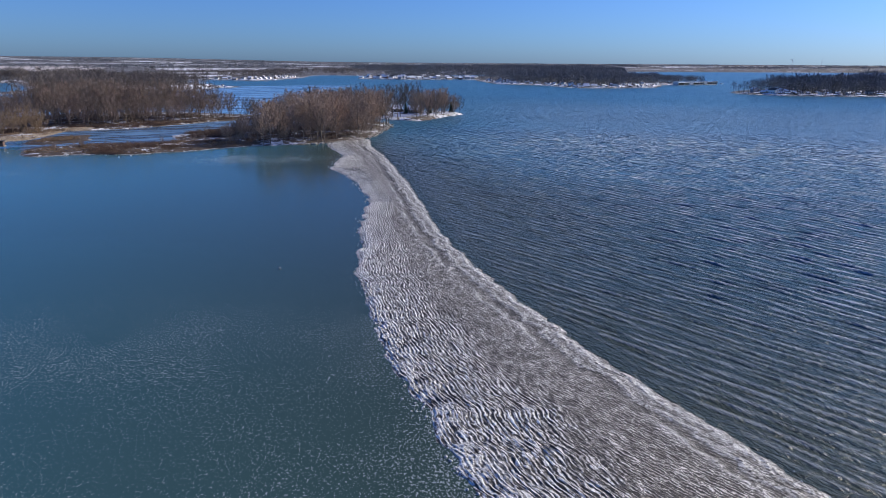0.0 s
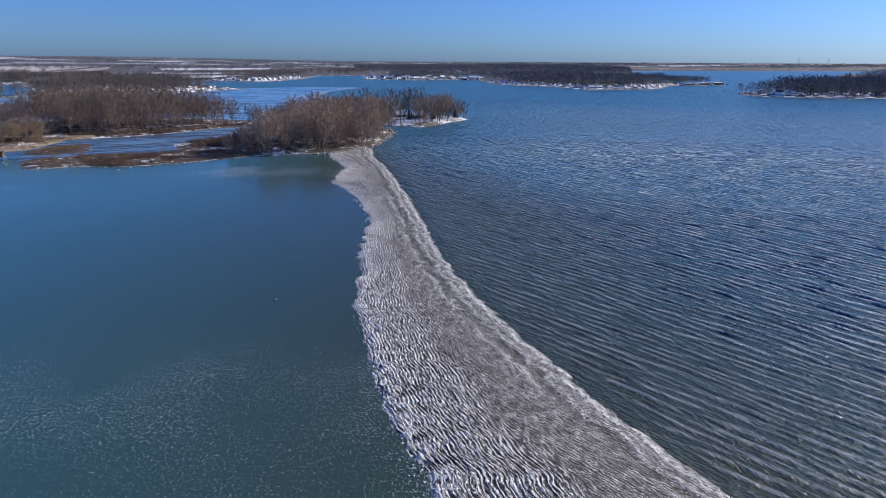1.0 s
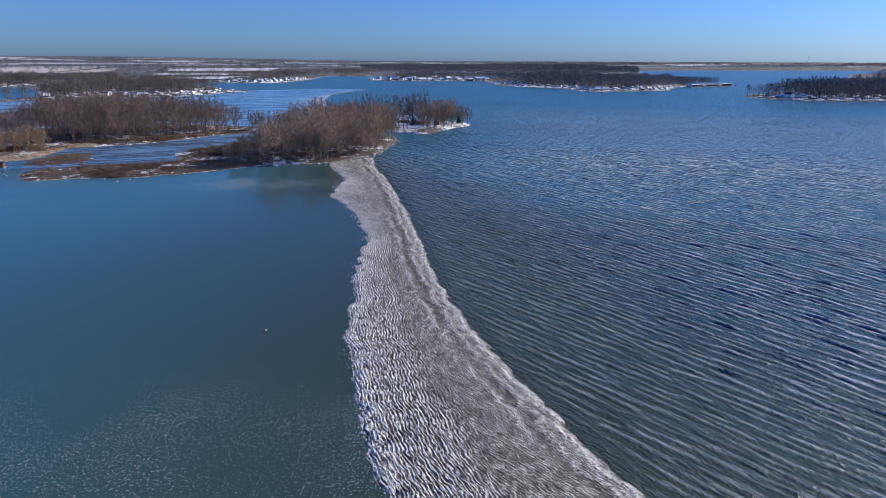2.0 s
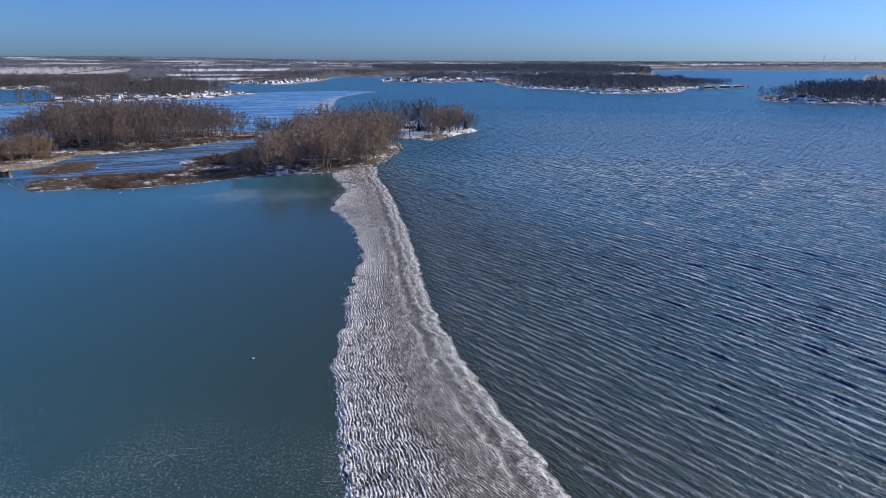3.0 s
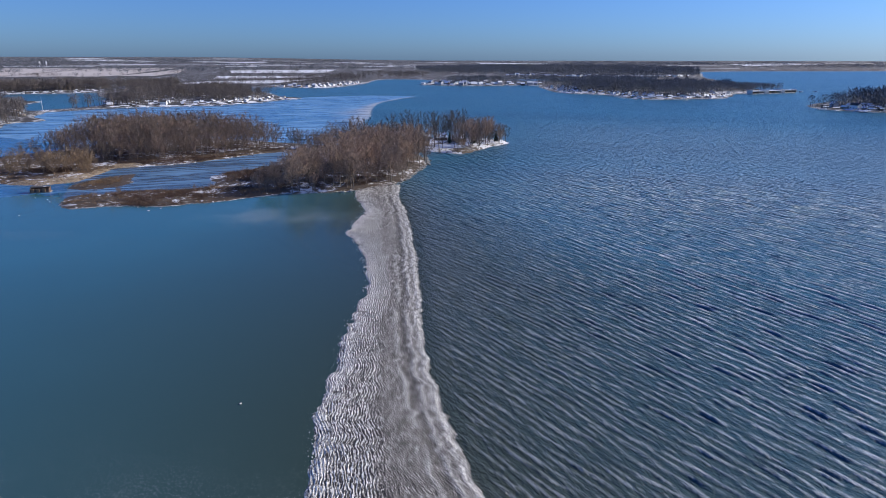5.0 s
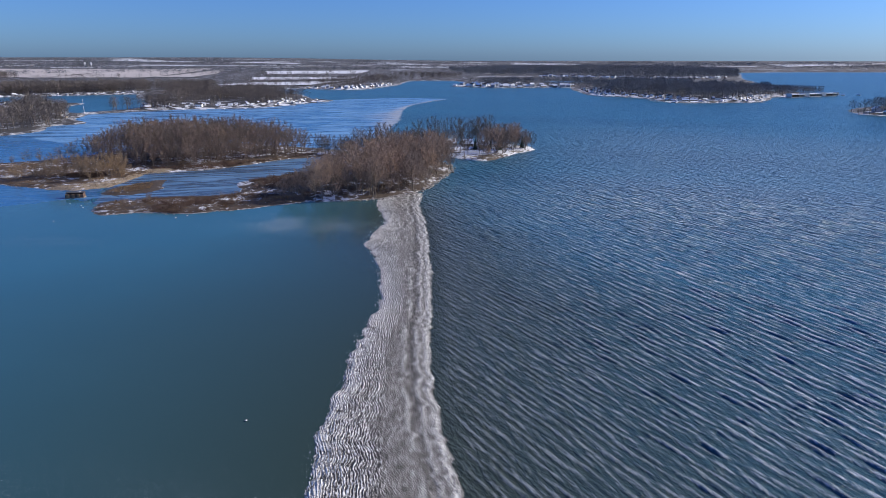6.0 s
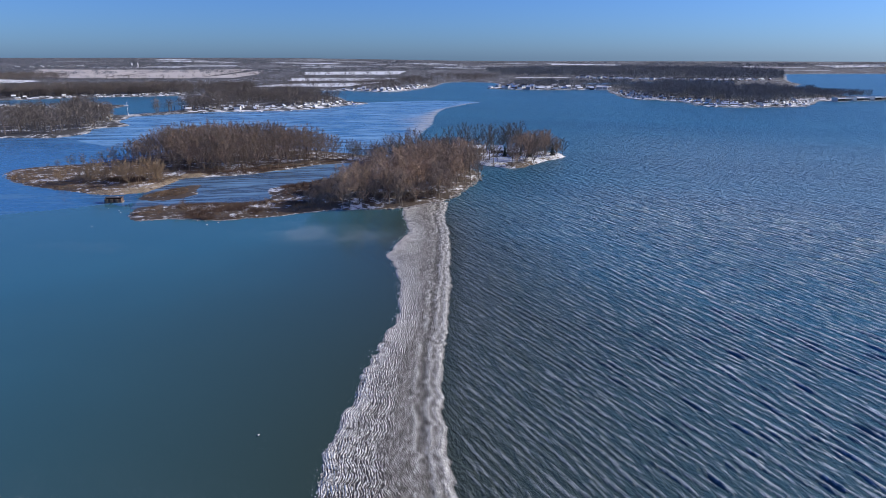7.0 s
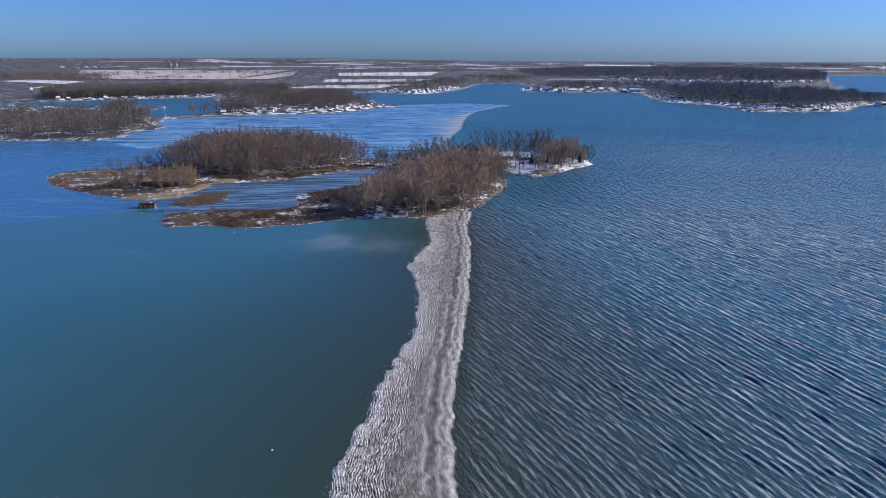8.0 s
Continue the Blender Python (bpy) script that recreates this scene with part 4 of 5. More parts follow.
# ---------------------------------------------------------------- far woods
def far_tree_data(seed, high, wide, count, w):
    """A small leafless tree of a stem and many upright twigs."""
    rng = random.Random(seed)
    V, F = tube_data([(0, 0, -0.5), (0, 0, high * 0.6)], [0.28, 0.12], 3)
    V, F = list(V), [(a, b, c) for a, b, c, d in F] + [(a, c, d) for a, b, c, d in F]
    for _ in range(count):
        a, up, deep = rng.uniform(0, 6.28), rng.uniform(-0.85, 1.0), rng.random() ** 0.4
        ring = math.sqrt(1 - up * up)
        way = Vector((ring * math.cos(a), ring * math.sin(a), up))
        p = Vector((way.x * wide * deep * 0.85, way.y * wide * deep * 0.85, high * (0.58 + 0.34 * up * deep)))
        q = p + (way + Vector((rng.uniform(-.6, .6), rng.uniform(-.6, .6), rng.uniform(-.1, .8)))).normalized() * high * rng.uniform(0.08, 0.17)
        side = Vector((rng.uniform(-1, 1), rng.uniform(-1, 1), rng.uniform(-.3, .3))).normalized() * w
        n = len(V)
        V += [tuple(p - side), tuple(p + side), tuple(q)]
        F.append((n, n + 1, n + 2))
    return np.array(V, float), np.array(F, int)


MID_SET = [far_tree_data(s, 16, 4.6, 90, 0.19) for s in range(60, 65)]
HORIZON_SET = [far_tree_data(s, 12, 14.0, 24, 1.6) for s in range(80, 85)]
BACK_SET = [far_tree_data(s, 15, 8.0, 36, 1.0) for s in range(90, 95)]
FAR_SET = [far_tree_data(s, 15, 5.6, 56, 0.40) for s in range(70, 75)]


def far_places(loop, count, seed, accept):
    """Random places inside an outline, by the thousand."""
    g = np.random.RandomState(seed)
    lo, hi = loop.min(0), loop.max(0)
    got = np.zeros((0, 2))
    for _ in range(60):
        q = np.stack([g.uniform(lo[0], hi[0], 6000), g.uniform(lo[1], hi[1], 6000)], 1)
        ok = (inside_by(q[:, 0], q[:, 1], loop) > 6) & accept(q[:, 0], q[:, 1])
        got = np.concatenate([got, q[ok]])
        if len(got) >= count:
            break
    return got[:count]


def wood(name, label, mat, places, sets, size, seed):
    rng = random.Random(seed)
    zz = far_height(places[:, 0], places[:, 1])[0]
    table = {(float(x), float(y)): float(z) for (x, y), z in zip(places, zz)}
    items = []
    for x, y in table:
        v, f = sets[rng.randrange(len(sets))]
        s = size * rng.uniform(0.7, 1.15)
        items.append((x, y, s * rng.uniform(0.85, 1.15), s, rng.uniform(0, 6.28), v, f))
    return merged(name, label, "woods", mat, items, lambda x, y: table[x, y])


def behind_yards(scale, seed, level, loop, depth):
    """Woods that stand back from the shore, with single trees among the yards."""
    def accept(x, y):
        back = inside_by(x, y, loop) + 14 * (fbm(x / 30, y / 30, seed + 5, 2) - 0.5)
        lone = lattice(np.floor(x * 3), np.floor(y * 3), seed) > 0.82
        return (fbm(x / scale, y / scale, seed, 3) > level) & ((back > depth) | lone)
    return accept


def clumps(scale, seed, level):
    return lambda x, y: fbm(x / scale, y / scale, seed, 3) > level


PEN_TIP = np.array([(-404, 535), (-378, 540), (-362, 564), (-338, 588), (-332, 604), (-385, 640), (-396, 590)], float)
NW_TIP = np.array([(-346, 452), (-372, 482), (-398, 518), (-448, 545), (-478, 598), (-520, 600), (-480, 520), (-400, 470)], float)
NW_WOOD = np.array([(-338, 440), (-338, 372), (-400, 352), (-560, 335), (-700, 335), (-700, 470), (-560, 520), (-440, 520), (-380, 490)], float)
PEN_WOOD = np.array([(-262, 700), (-272, 640), (-330, 600), (-385, 640), (-430, 710), (-485, 770), (-530, 850), (-512, 892), (-420, 902), (-330, 850), (-262, 760)], float)
NORTH_WOOD = np.array([(-735, 700), (-660, 775), (-560, 850), (-470, 905), (-515, 985), (-632, 945), (-740, 870), (-840, 790)], float)
WEST_WOOD = np.array([(-1500, 1250), (-1300, 1180), (-1180, 1330), (-1400, 1500), (-1600, 1450)], float)
NORTH_SHORE = np.array([(-480, 940), (-390, 1010), (-284, 992), (-266, 1194), (-280, 1400), (-200, 1420), (-200, 1700), (-380, 1700), (-400, 1300), (-420, 1060)], float)
CENTER = np.array([(-150, 1140), (-69, 1102), (55, 1120), (60, 1050), (82, 895), (150, 830), (160, 775), (258, 795), (300, 890), (345, 930), (330, 1050), (250, 1250), (40, 1260), (-140, 1210)], float)
BEHIND = np.array([(-200, 1750), (0, 1690), (200, 1570), (340, 1540), (470, 1650), (590, 2090), (650, 2310), (600, 2700), (-100, 2800), (-400, 2500)], float)
RIGHT_FRONT = np.array([(306, 655), (318, 622), (345, 608), (420, 603), (600, 594), (900, 600), (900, 760), (560, 760), (400, 740), (330, 690)], float)
CENTER_FRONT = np.array([(70, 960), (80, 895), (150, 832), (160, 774), (258, 795), (300, 890), (260, 930), (170, 900), (110, 980)], float)
TIP = np.array([(290, 668), (291, 626), (308, 606), (340, 594), (440, 588), (430, 650), (350, 680), (325, 690)], float)
STRIP_E = np.array([(296, 892), (340, 925), (396, 955), (402, 978), (360, 1030), (330, 1060), (280, 1000)], float)
RIGHT = np.array([(318, 650), (340, 612), (413, 606), (600, 598), (900, 604), (1450, 660), (1600, 1200), (1200, 1800), (900, 1450), (640, 1000), (430, 800), (335, 690)], float)
FARLAND = np.array([(-3800, 1300), (-1500, 1350), (-700, 2100), (-200, 2600), (700, 2500), (1172, 2500), (2600, 2700), (3300, 2750), (2500, 3400), (1100, 4050), (-1100, 4050), (-2600, 3300), (-3700, 2300)], float)

wood("nw_woods", "bare brown woods along the western shore", M_WOODS, np.concatenate([far_places(NW_WOOD, 1000, 1, clumps(60, 81, 0.36)), far_places(NW_TIP, 170, 18, clumps(25, 88, 0.40))]), MID_SET, 0.86, 1)
wood("peninsula_woods", "bare woods among the peninsula houses", M_WOODS, np.concatenate([far_places(PEN_WOOD, 980, 2, behind_yards(40, 82, 0.40, PENINSULA, 34)), far_places(PEN_TIP, 110, 24, clumps(20, 89, 0.42))]), MID_SET, 0.85, 2)
wood("north_woods", "long belt of bare dark woods beyond the inner bay", M_WOODS, np.concatenate([far_places(NORTH_WOOD, 1500, 3, clumps(60, 83, 0.28)), far_places(WEST_WOOD, 600, 13, clumps(60, 83, 0.3))]), FAR_SET, 1.0, 3)
wood("shore_woods", "bare woods along the north shore", M_WOODS, far_places(NORTH_SHORE, 480, 4, behind_yards(80, 84, 0.40, MAINLAND, 26)), FAR_SET, 0.85, 4)
wood("village_woods", "dark bare trees among the shoreline village", M_HAZEWOODS, np.concatenate([far_places(CENTER, 1800, 5, behind_yards(60, 85, 0.36, MAINLAND, 40)), far_places(CENTER_FRONT, 170, 15, behind_yards(25, 95, 0.40, MAINLAND, 26))]), FAR_SET, 0.95, 5)
wood("backland_woods", "dark unbroken woods behind the village", M_HAZEWOODS, far_places(BEHIND, 3000, 6, clumps(160, 86, 0.30)), BACK_SET, 1.05, 6)
wood("headland_woods", "dark wooded headland across the lake", M_HAZEWOODS, np.concatenate([far_places(RIGHT, 1000, 7, lambda x, y: y > 640), far_places(RIGHT_FRONT, 1600, 17, behind_yards(30, 97, 0.34, HEADLAND, 34))]), FAR_SET, 1.12, 7)
wood("tip_woods", "bare dark trees among houses on the headland tip", M_HAZEWOODS, far_places(TIP, 230, 21, clumps(20, 98, 0.34)), MID_SET, 0.8, 21)
wood("spit_woods", "bare dark trees on the narrow strip behind the covered docks", M_HAZEWOODS, far_places(STRIP_E, 240, 22, clumps(30, 99, 0.36)), FAR_SET, 0.72, 22)
hedges = []
rng = random.Random(19)
for (ax, ay), (bx, by), n in (((-570, 1010), (-400, 1075), 46), ((-560, 1190), (-390, 1295), 60), ((-700, 1290), (-430, 1385), 44), ((-720, 1520), (-430, 1590), 70), ((-470, 1040), (-480, 1240), 18),
                              ((-800, 1750), (-540, 1880), 60), ((-950, 1430), (-900, 1800), 30), ((-1200, 1360), (-960, 1430), 50), ((-1060, 1010), (-830, 975), 40), ((-1440, 1310), (-1120, 1210), 60)):
    for k in range(n):
        f = rng.random()
        hedges.append((ax + (bx - ax) * f + rng.gauss(0, 5), ay + (by - ay) * f + rng.gauss(0, 5)))
wood("hedgerows", "thin rows of bare trees between the snowy fields", M_WOODS, np.array(hedges), FAR_SET, 0.75, 23)
wood("horizon_woods", "patchwork of distant woodlots toward the horizon", M_HAZEWOODS, far_places(FARLAND, 6200, 8, clumps(240, 87, 0.46)), HORIZON_SET, 0.9, 8)


# ---------------------------------------------------------------- reeds, brush and rocks
def tuft_data(seed, count, high, wide, w):
    rng = random.Random(seed)
    V, F = [], []
    for _ in range(count):
        p = Vector((rng.gauss(0, wide), rng.gauss(0, wide), -0.1))
        q = p + Vector((rng.gauss(0, 0.45), rng.gauss(0, 0.45), 1)) * high * rng.uniform(0.5, 1.1)
        side = Vector((rng.uniform(-1, 1), rng.uniform(-1, 1), 0)).normalized() * w
        n = len(V)
        V += [tuple(p - side), tuple(p + side), tuple(q)]
        F.append((n, n + 1, n + 2))
    return np.array(V, float), np.array(F, int)


REEDS = [tuft_data(s, 22, 1.1, 0.8, 0.07) for s in range(3)]
BRUSH = [tuft_data(s, 42, 1.7, 0.9, 0.06) for s in range(5, 8)]


def tufts(name, label, mat, loops, count, sets, size, seed, accept):
    rng = random.Random(seed)
    items = []
    for loop in loops:
        q = far_places(loop, count, seed, lambda x, y, lp=loop: accept(x, y))
        for x, y in q:
            v, f = sets[rng.randrange(len(sets))]
            s = size * rng.uniform(0.5, 1.2)
            items.append((float(x), float(y), s, s * rng.uniform(0.7, 1.2), rng.uniform(0, 6.28), v, f))
    return merged(name, label, "vegetation", mat, items, island_height)


def grown(loop, by):
    """An outline pushed out, so that plants reach the water's edge."""
    c = loop.mean(0)
    way = loop - c
    return c + way * (1 + by / np.linalg.norm(way, axis=1))[:, None]


STRIP = np.array([(-130, 189), (-98, 190), (-72, 209), (-68, 222), (-96, 222), (-130, 212)], float)
STRIP_W = grown(STRIP, 7)
MARSH_W = np.array([(-254, 258), (-240, 234), (-200, 217), (-160, 212), (-146, 226), (-146, 262), (-124, 270), (-104, 312), (-160, 290), (-190, 262), (-230, 284)], float)
near_front = lambda x, y: inside_by(x, y, FRONT) > 0.6
in_islet = lambda x, y: inside_by(x, y, ISLET) > 0.3
near_ridge = lambda x, y: (inside_by(x, y, RIDGE) > 0.6) | (inside_by(x, y, ISLET) > 0.2)
tufts("dead_reeds", "matted tan dead reeds on the marsh strip", M_REED, (STRIP_W,), 440, REEDS, 0.75, 51, near_front)
tufts("marsh_reeds", "flattened tan reeds around the marsh edge", M_REED, (MARSH_W,), 1500, REEDS, 0.7, 52, near_ridge)
tufts("islet_reeds", "flattened reeds on the low islet", M_REED, (grown(ISLET, 2),), 260, REEDS, 0.55, 57, in_islet)
tufts("marsh_brush", "dark reddish brush along the narrow strip", M_BRUSH, (STRIP_W,), 620, BRUSH, 0.62, 53,
      lambda x, y: near_front(x, y) & (fbm(x / 9, y / 9, 91, 2) > 0.45))
tufts("wood_undergrowth", "dark undergrowth below the island trees", M_BRUSH, (RIDGE_WOOD, WEST_BUSH, FRONT_WOOD), 260, BRUSH, 0.8, 54, lambda x, y: x < 0)
tufts("lagoon_brush", "dark brush at the head of the lagoon", M_BRUSH, (np.array([(-108, 246), (-100, 262), (-84, 280), (-70, 270), (-74, 230), (-96, 222)], float),), 260, BRUSH, 0.9, 55, near_front)
tufts("ridge_edge_brush", "low brush along the foot of the ridge wood", M_BRUSH, (np.array([(-160, 258), (-130, 266), (-105, 306), (-92, 318), (-104, 330), (-128, 296), (-150, 278), (-170, 270)], float),), 240, BRUSH, 0.75, 56, near_ridge)


def rock_mesh(name, seed, mat):
    bm = bmesh.new()
    bmesh.ops.create_icosphere(bm, subdivisions=1, radius=1.0)
    rng = random.Random(seed)
    for v in bm.verts:
        v.co *= rng.uniform(0.72, 1.18)
        v.co.z *= 0.62
    me = bpy.data.meshes.new(name)
    bm.to_mesh(me)
    bm.free()
    me.materials.append(mat)
    return me


ROCKS = [rock_mesh("boulder", s, M_ROCK) for s in range(5)]
SHORE = np.concatenate([curve_through([(-47, 220), (-39, 225), (-31.5, 234), (-27.5, 247), (-26.5, 262), (-24.5, 288), (-29, 305)], 8, False)])
rng = random.Random(9)
seg = np.linalg.norm(np.diff(SHORE, axis=0), axis=1).cumsum()
for k in range(210):
    s = rng.uniform(0, seg[-1])
    i = int(np.searchsorted(seg, s))
    a, b = SHORE[i], SHORE[min(i + 1, len(SHORE) - 1)]
    q = a + (b - a) * rng.random()
    ob = new("boulder", ROCKS[rng.randrange(5)])
    r = rng.uniform(0.22, 0.72)
    ob.matrix_basis = Matrix.Translation((q[0] + rng.gauss(-0.6, 0.9), q[1] + rng.gauss(0.3, 0.8), 0.12 + r * 0.2)) @ Matrix.Rotation(rng.uniform(0, 6.28), 4, "Z") @ Matrix.Diagonal((r, r * rng.uniform(.7, 1.2), r, 1))
    tagged(ob, "pale frosted boulder on the island shoreline", "rock", "shoreline boulders")


def rubble(name, label, line, count, spread, size, mat, seed):
    """Ice and stone rubble strewn along a line."""
    rng = random.Random(seed)
    base = [tris_of(([tuple(v.co) for v in me.vertices], [tuple(p.vertices) for p in me.polygons])) for me in ROCKS]
    seg = np.linalg.norm(np.diff(line, axis=0), axis=1).cumsum()
    items = []
    for _ in range(count):
        i = int(np.searchsorted(seg, rng.uniform(0, seg[-1])))
        q = line[i] + (line[i + 1] - line[i]) * rng.random()
        v, f = base[rng.randrange(5)]
        s = size * rng.uniform(0.35, 1.2)
        items.append((q[0] + rng.gauss(0, spread), q[1] + rng.gauss(0, spread), s, s, rng.uniform(0, 6.28), v, f))
    return merged(name, label, "rubble", mat, items, lambda x, y: 0.08)


rubble("shore_rubble", "pale ice and stone rubble along the island shore", FRONT[0:42], 300, 0.6, 0.19, M_ROCK, 61)
rubble("ice_rim", "broken ice along the marsh edge", RIDGE[46:96], 160, 0.6, 0.16, M_ROCK, 62)
YS = np.arange(34, 234, 2.0)
rubble("lake_edge_ice", "small ice blocks washed along the lake side of the bar", np.stack([bar_edges(YS)[1] - 0.6, YS], 1), 420, 0.35, 0.10, M_CHUNK, 64)
rubble("bar_edge_ice", "small ice blocks along the edge of the bar", np.stack([bar_edges(YS)[0] + 0.4, YS], 1), 600, 0.6, 0.13, M_CHUNK, 63)
for k, (x, y, r) in enumerate(((-96, 190.5, 0.32), (-104, 191, 0.26), (-133, 177, 0.26), (-98, 187, 0.40), (-23, 83, 0.20), (-140, 198, 0.30), (-137, 195, 0.24), (-146, 200, 0.22))):
    ob = new("ice_chunk", rock_mesh("ice_chunk", 90 + k, M_CHUNK))
    ob.matrix_basis = Matrix.Translation((x, y, 0.05 + r * 0.3)) @ Matrix.Diagonal((r, r, r * 0.7, 1))
    tagged(ob, "loose white ice chunk lying on the thin ice", "ice chunk", "ice chunks")


# ---------------------------------------------------------------- houses
def gable(name, mat, w, d, z0, rise, over, thick):
    """A gabled roof shell over a w by d plan, ridge along x."""
    x, y = w / 2 + over, d / 2 + over
    z = z0 - over * rise / (d / 2)
    v = [(-x, -y, z), (x, -y, z), (x, 0, z0 + rise), (-x, 0, z0 + rise), (x, y, z), (-x, y, z)]
    v += [(a, b, c + thick) for a, b, c in v]
    f = [(0, 3, 2, 1), (3, 5, 4, 2), (6, 7, 8, 9), (9, 8, 10, 11), (0, 1, 7, 6), (5, 11, 10, 4), (0, 6, 9, 3), (3, 9, 11, 5), (1, 2, 8, 7), (2, 4, 10, 8)]
    return mesh_of(name, v, f, mat, False)


def plain_box(name, mat, *span):
    v, f = box_data(*span)
    return mesh_of(name, v, f, mat, False)


def house_body(name, mat, w, d, h, rise):
    x, y = w / 2, d / 2
    v = [(-x, -y, -1.2), (x, -y, -1.2), (x, y, -1.2), (-x, y, -1.2), (-x, -y, h), (x, -y, h), (x, y, h), (-x, y, h), (-x, 0, h + rise), (x, 0, h + rise)]
    f = [(0, 3, 2, 1), (0, 1, 5, 4), (2, 3, 7, 6), (1, 2, 6, 9, 5), (3, 0, 4, 8, 7), (4, 5, 9, 8), (6, 7, 8, 9)]
    return mesh_of(name, v, f, mat, False)


def house(m, w, d, h, rise, wall, roof, label, group, storeys=1, porch=False, chimney=True, far=False):
    """A small lake house facing -y, its ridge along x."""
    ob = thing("house", label, "house", group, m)
    body = part("wall", house_body("wall", wall, w, d, h, rise), ob)
    part("roof", gable("roof", roof, w, d, h, rise, 0.45, 0.22), ob, "snow-covered gable roof" if roof is M_ROOFSNOW else "dark shingle gable roof")
    n = 3 if far else max(2, int(w / 2.6))
    for s in range(1 if far else storeys):
        z = 1.0 + s * 2.7
        for k in range(n):
            x = -w / 2 + w * (k + 0.5) / n
            if s == 0 and k == n // 2:
                part("door", bevel_box("door", M_BROWN, x - 0.5, x + 0.5, -d / 2 - 0.06, -d / 2 + 0.02, 0.05, 2.1), ob, "dark panelled front door")
                continue
            win = part("window", plain_box("window", M_WHITE, x - 0.72, x + 0.72, -d / 2 - 0.05, -d / 2 + 0.02, z - 0.1, z + 1.3), ob)
            part("pane", plain_box("pane", M_GLASS, x - 0.60, x + 0.60, -d / 2 - 0.075, -d / 2 - 0.03, z, z + 1.2), win, "dark window pane")
    for side in () if far else (-1, 1):
        x = side * (w / 2)
        win = part("window", plain_box("window", M_WHITE, x - 0.05, x + 0.05, -0.7, 0.7, 1.0, 2.3), ob)
        part("pane", plain_box("pane", M_GLASS, x - 0.07, x + 0.07, -0.58, 0.58, 1.1, 2.2), win, "dark window pane")
    if porch:
        part("porch_roof", bevel_box("porch_roof", roof, -w / 2, w / 2, -d / 2 - 2.4, -d / 2 + 0.05, h - 0.35, h - 0.15), ob)
        for k in range(2 if far else 4):
            x = -w / 2 + 0.2 + (w - 0.4) * k / (1 if far else 3)
            part("post", bevel_box("post", M_WHITE, x - 0.08, x + 0.08, -d / 2 - 2.3, -d / 2 - 2.14, -0.8, h - 0.35, 0.01), ob)
    if chimney:
        part("chimney", bevel_box("chimney", M_BRICK, w * 0.22, w * 0.22 + 0.7, -0.1, 0.6, h, h + rise + 0.9, 0.03), ob, "brick chimney")
    return ob


def facing(x, y, z, tx, ty, scale=1.0):
    """A pose whose -y side turns towards (tx, ty)."""
    a = math.atan2(ty - y, tx - x) + math.pi / 2
    return Matrix.Translation((x, y, z)) @ Matrix.Rotation(a, 4, "Z") @ Matrix.Diagonal((scale, scale, scale, 1))


SPECS = [
    (10, 7.5, 3.0, 2.4, M_WHITE, M_ROOFSNOW, "white clapboard cottage with snow-covered roof", 1, False, True),
    (9, 8.0, 5.4, 2.6, M_GREY, M_ROOFSNOW, "grey two-storey lake house with snowy roof", 2, True, True),
    (13, 7.0, 2.9, 1.9, M_TAN, M_ROOFSNOW, "long tan ranch house with snowy roof", 1, False, False),
    (8, 6.5, 2.8, 2.6, M_BROWN, M_ROOFSNOW, "small brown cottage with snow on its roof", 1, True, True),
    (12, 8.5, 5.4, 2.8, M_WHITE, M_SHINGLE, "large white two-storey house with dark roof", 2, False, True)]
house_masters = {}


def put_house(k, x, y, tx, ty, group, scale=1.0, z=1.2):
    m = facing(x, y, max(z, 0.8), tx, ty, scale)
    if (k, group) in house_masters:
        return copy_thing(house_masters[k, group], m)
    w, d, h, rise, wall, roof, label, st, porch, chim = SPECS[k]
    house_masters[k, group] = house(m, w, d, h, rise, wall, roof, label, group, st, porch, chim, group != "cottages on the point")
    return house_masters[k, group]


def joined_houses(label, made, zs):
    """Distant houses as one piece of stuff: walls and roofs."""
    V, F, idx, n = [], [], [], 0
    mats = [M_WHITE, M_GREY, M_TAN, M_BROWN, M_ROOFSNOW, M_SHINGLE]
    for (k, x, y, tx, ty, size), z in zip(made, zs):
        w, d, h, rise, wall, roof = SPECS[k][:6]
        m = facing(x, y, max(float(z), 0.8), tx, ty, size)
        for me, mat in ((house_body("wall", wall, w, d, h, rise), wall), (gable("roof", roof, w, d, h, rise, 0.45, 0.22), roof)):
            V += [tuple(m @ v.co) for v in me.vertices]
            F += [tuple(i + n for i in p.vertices) for p in me.polygons]
            idx += [mats.index(mat)] * len(me.polygons)
            n += len(me.vertices)
            bpy.data.meshes.remove(me)
    me = mesh_of("distant_houses", V, F, mats[0], False)
    for mat in mats[1:]:
        me.materials.append(mat)
    me.polygons.foreach_set("material_index", idx)
    return tagged(new("distant_houses", me), label, "houses", kind="stuff")


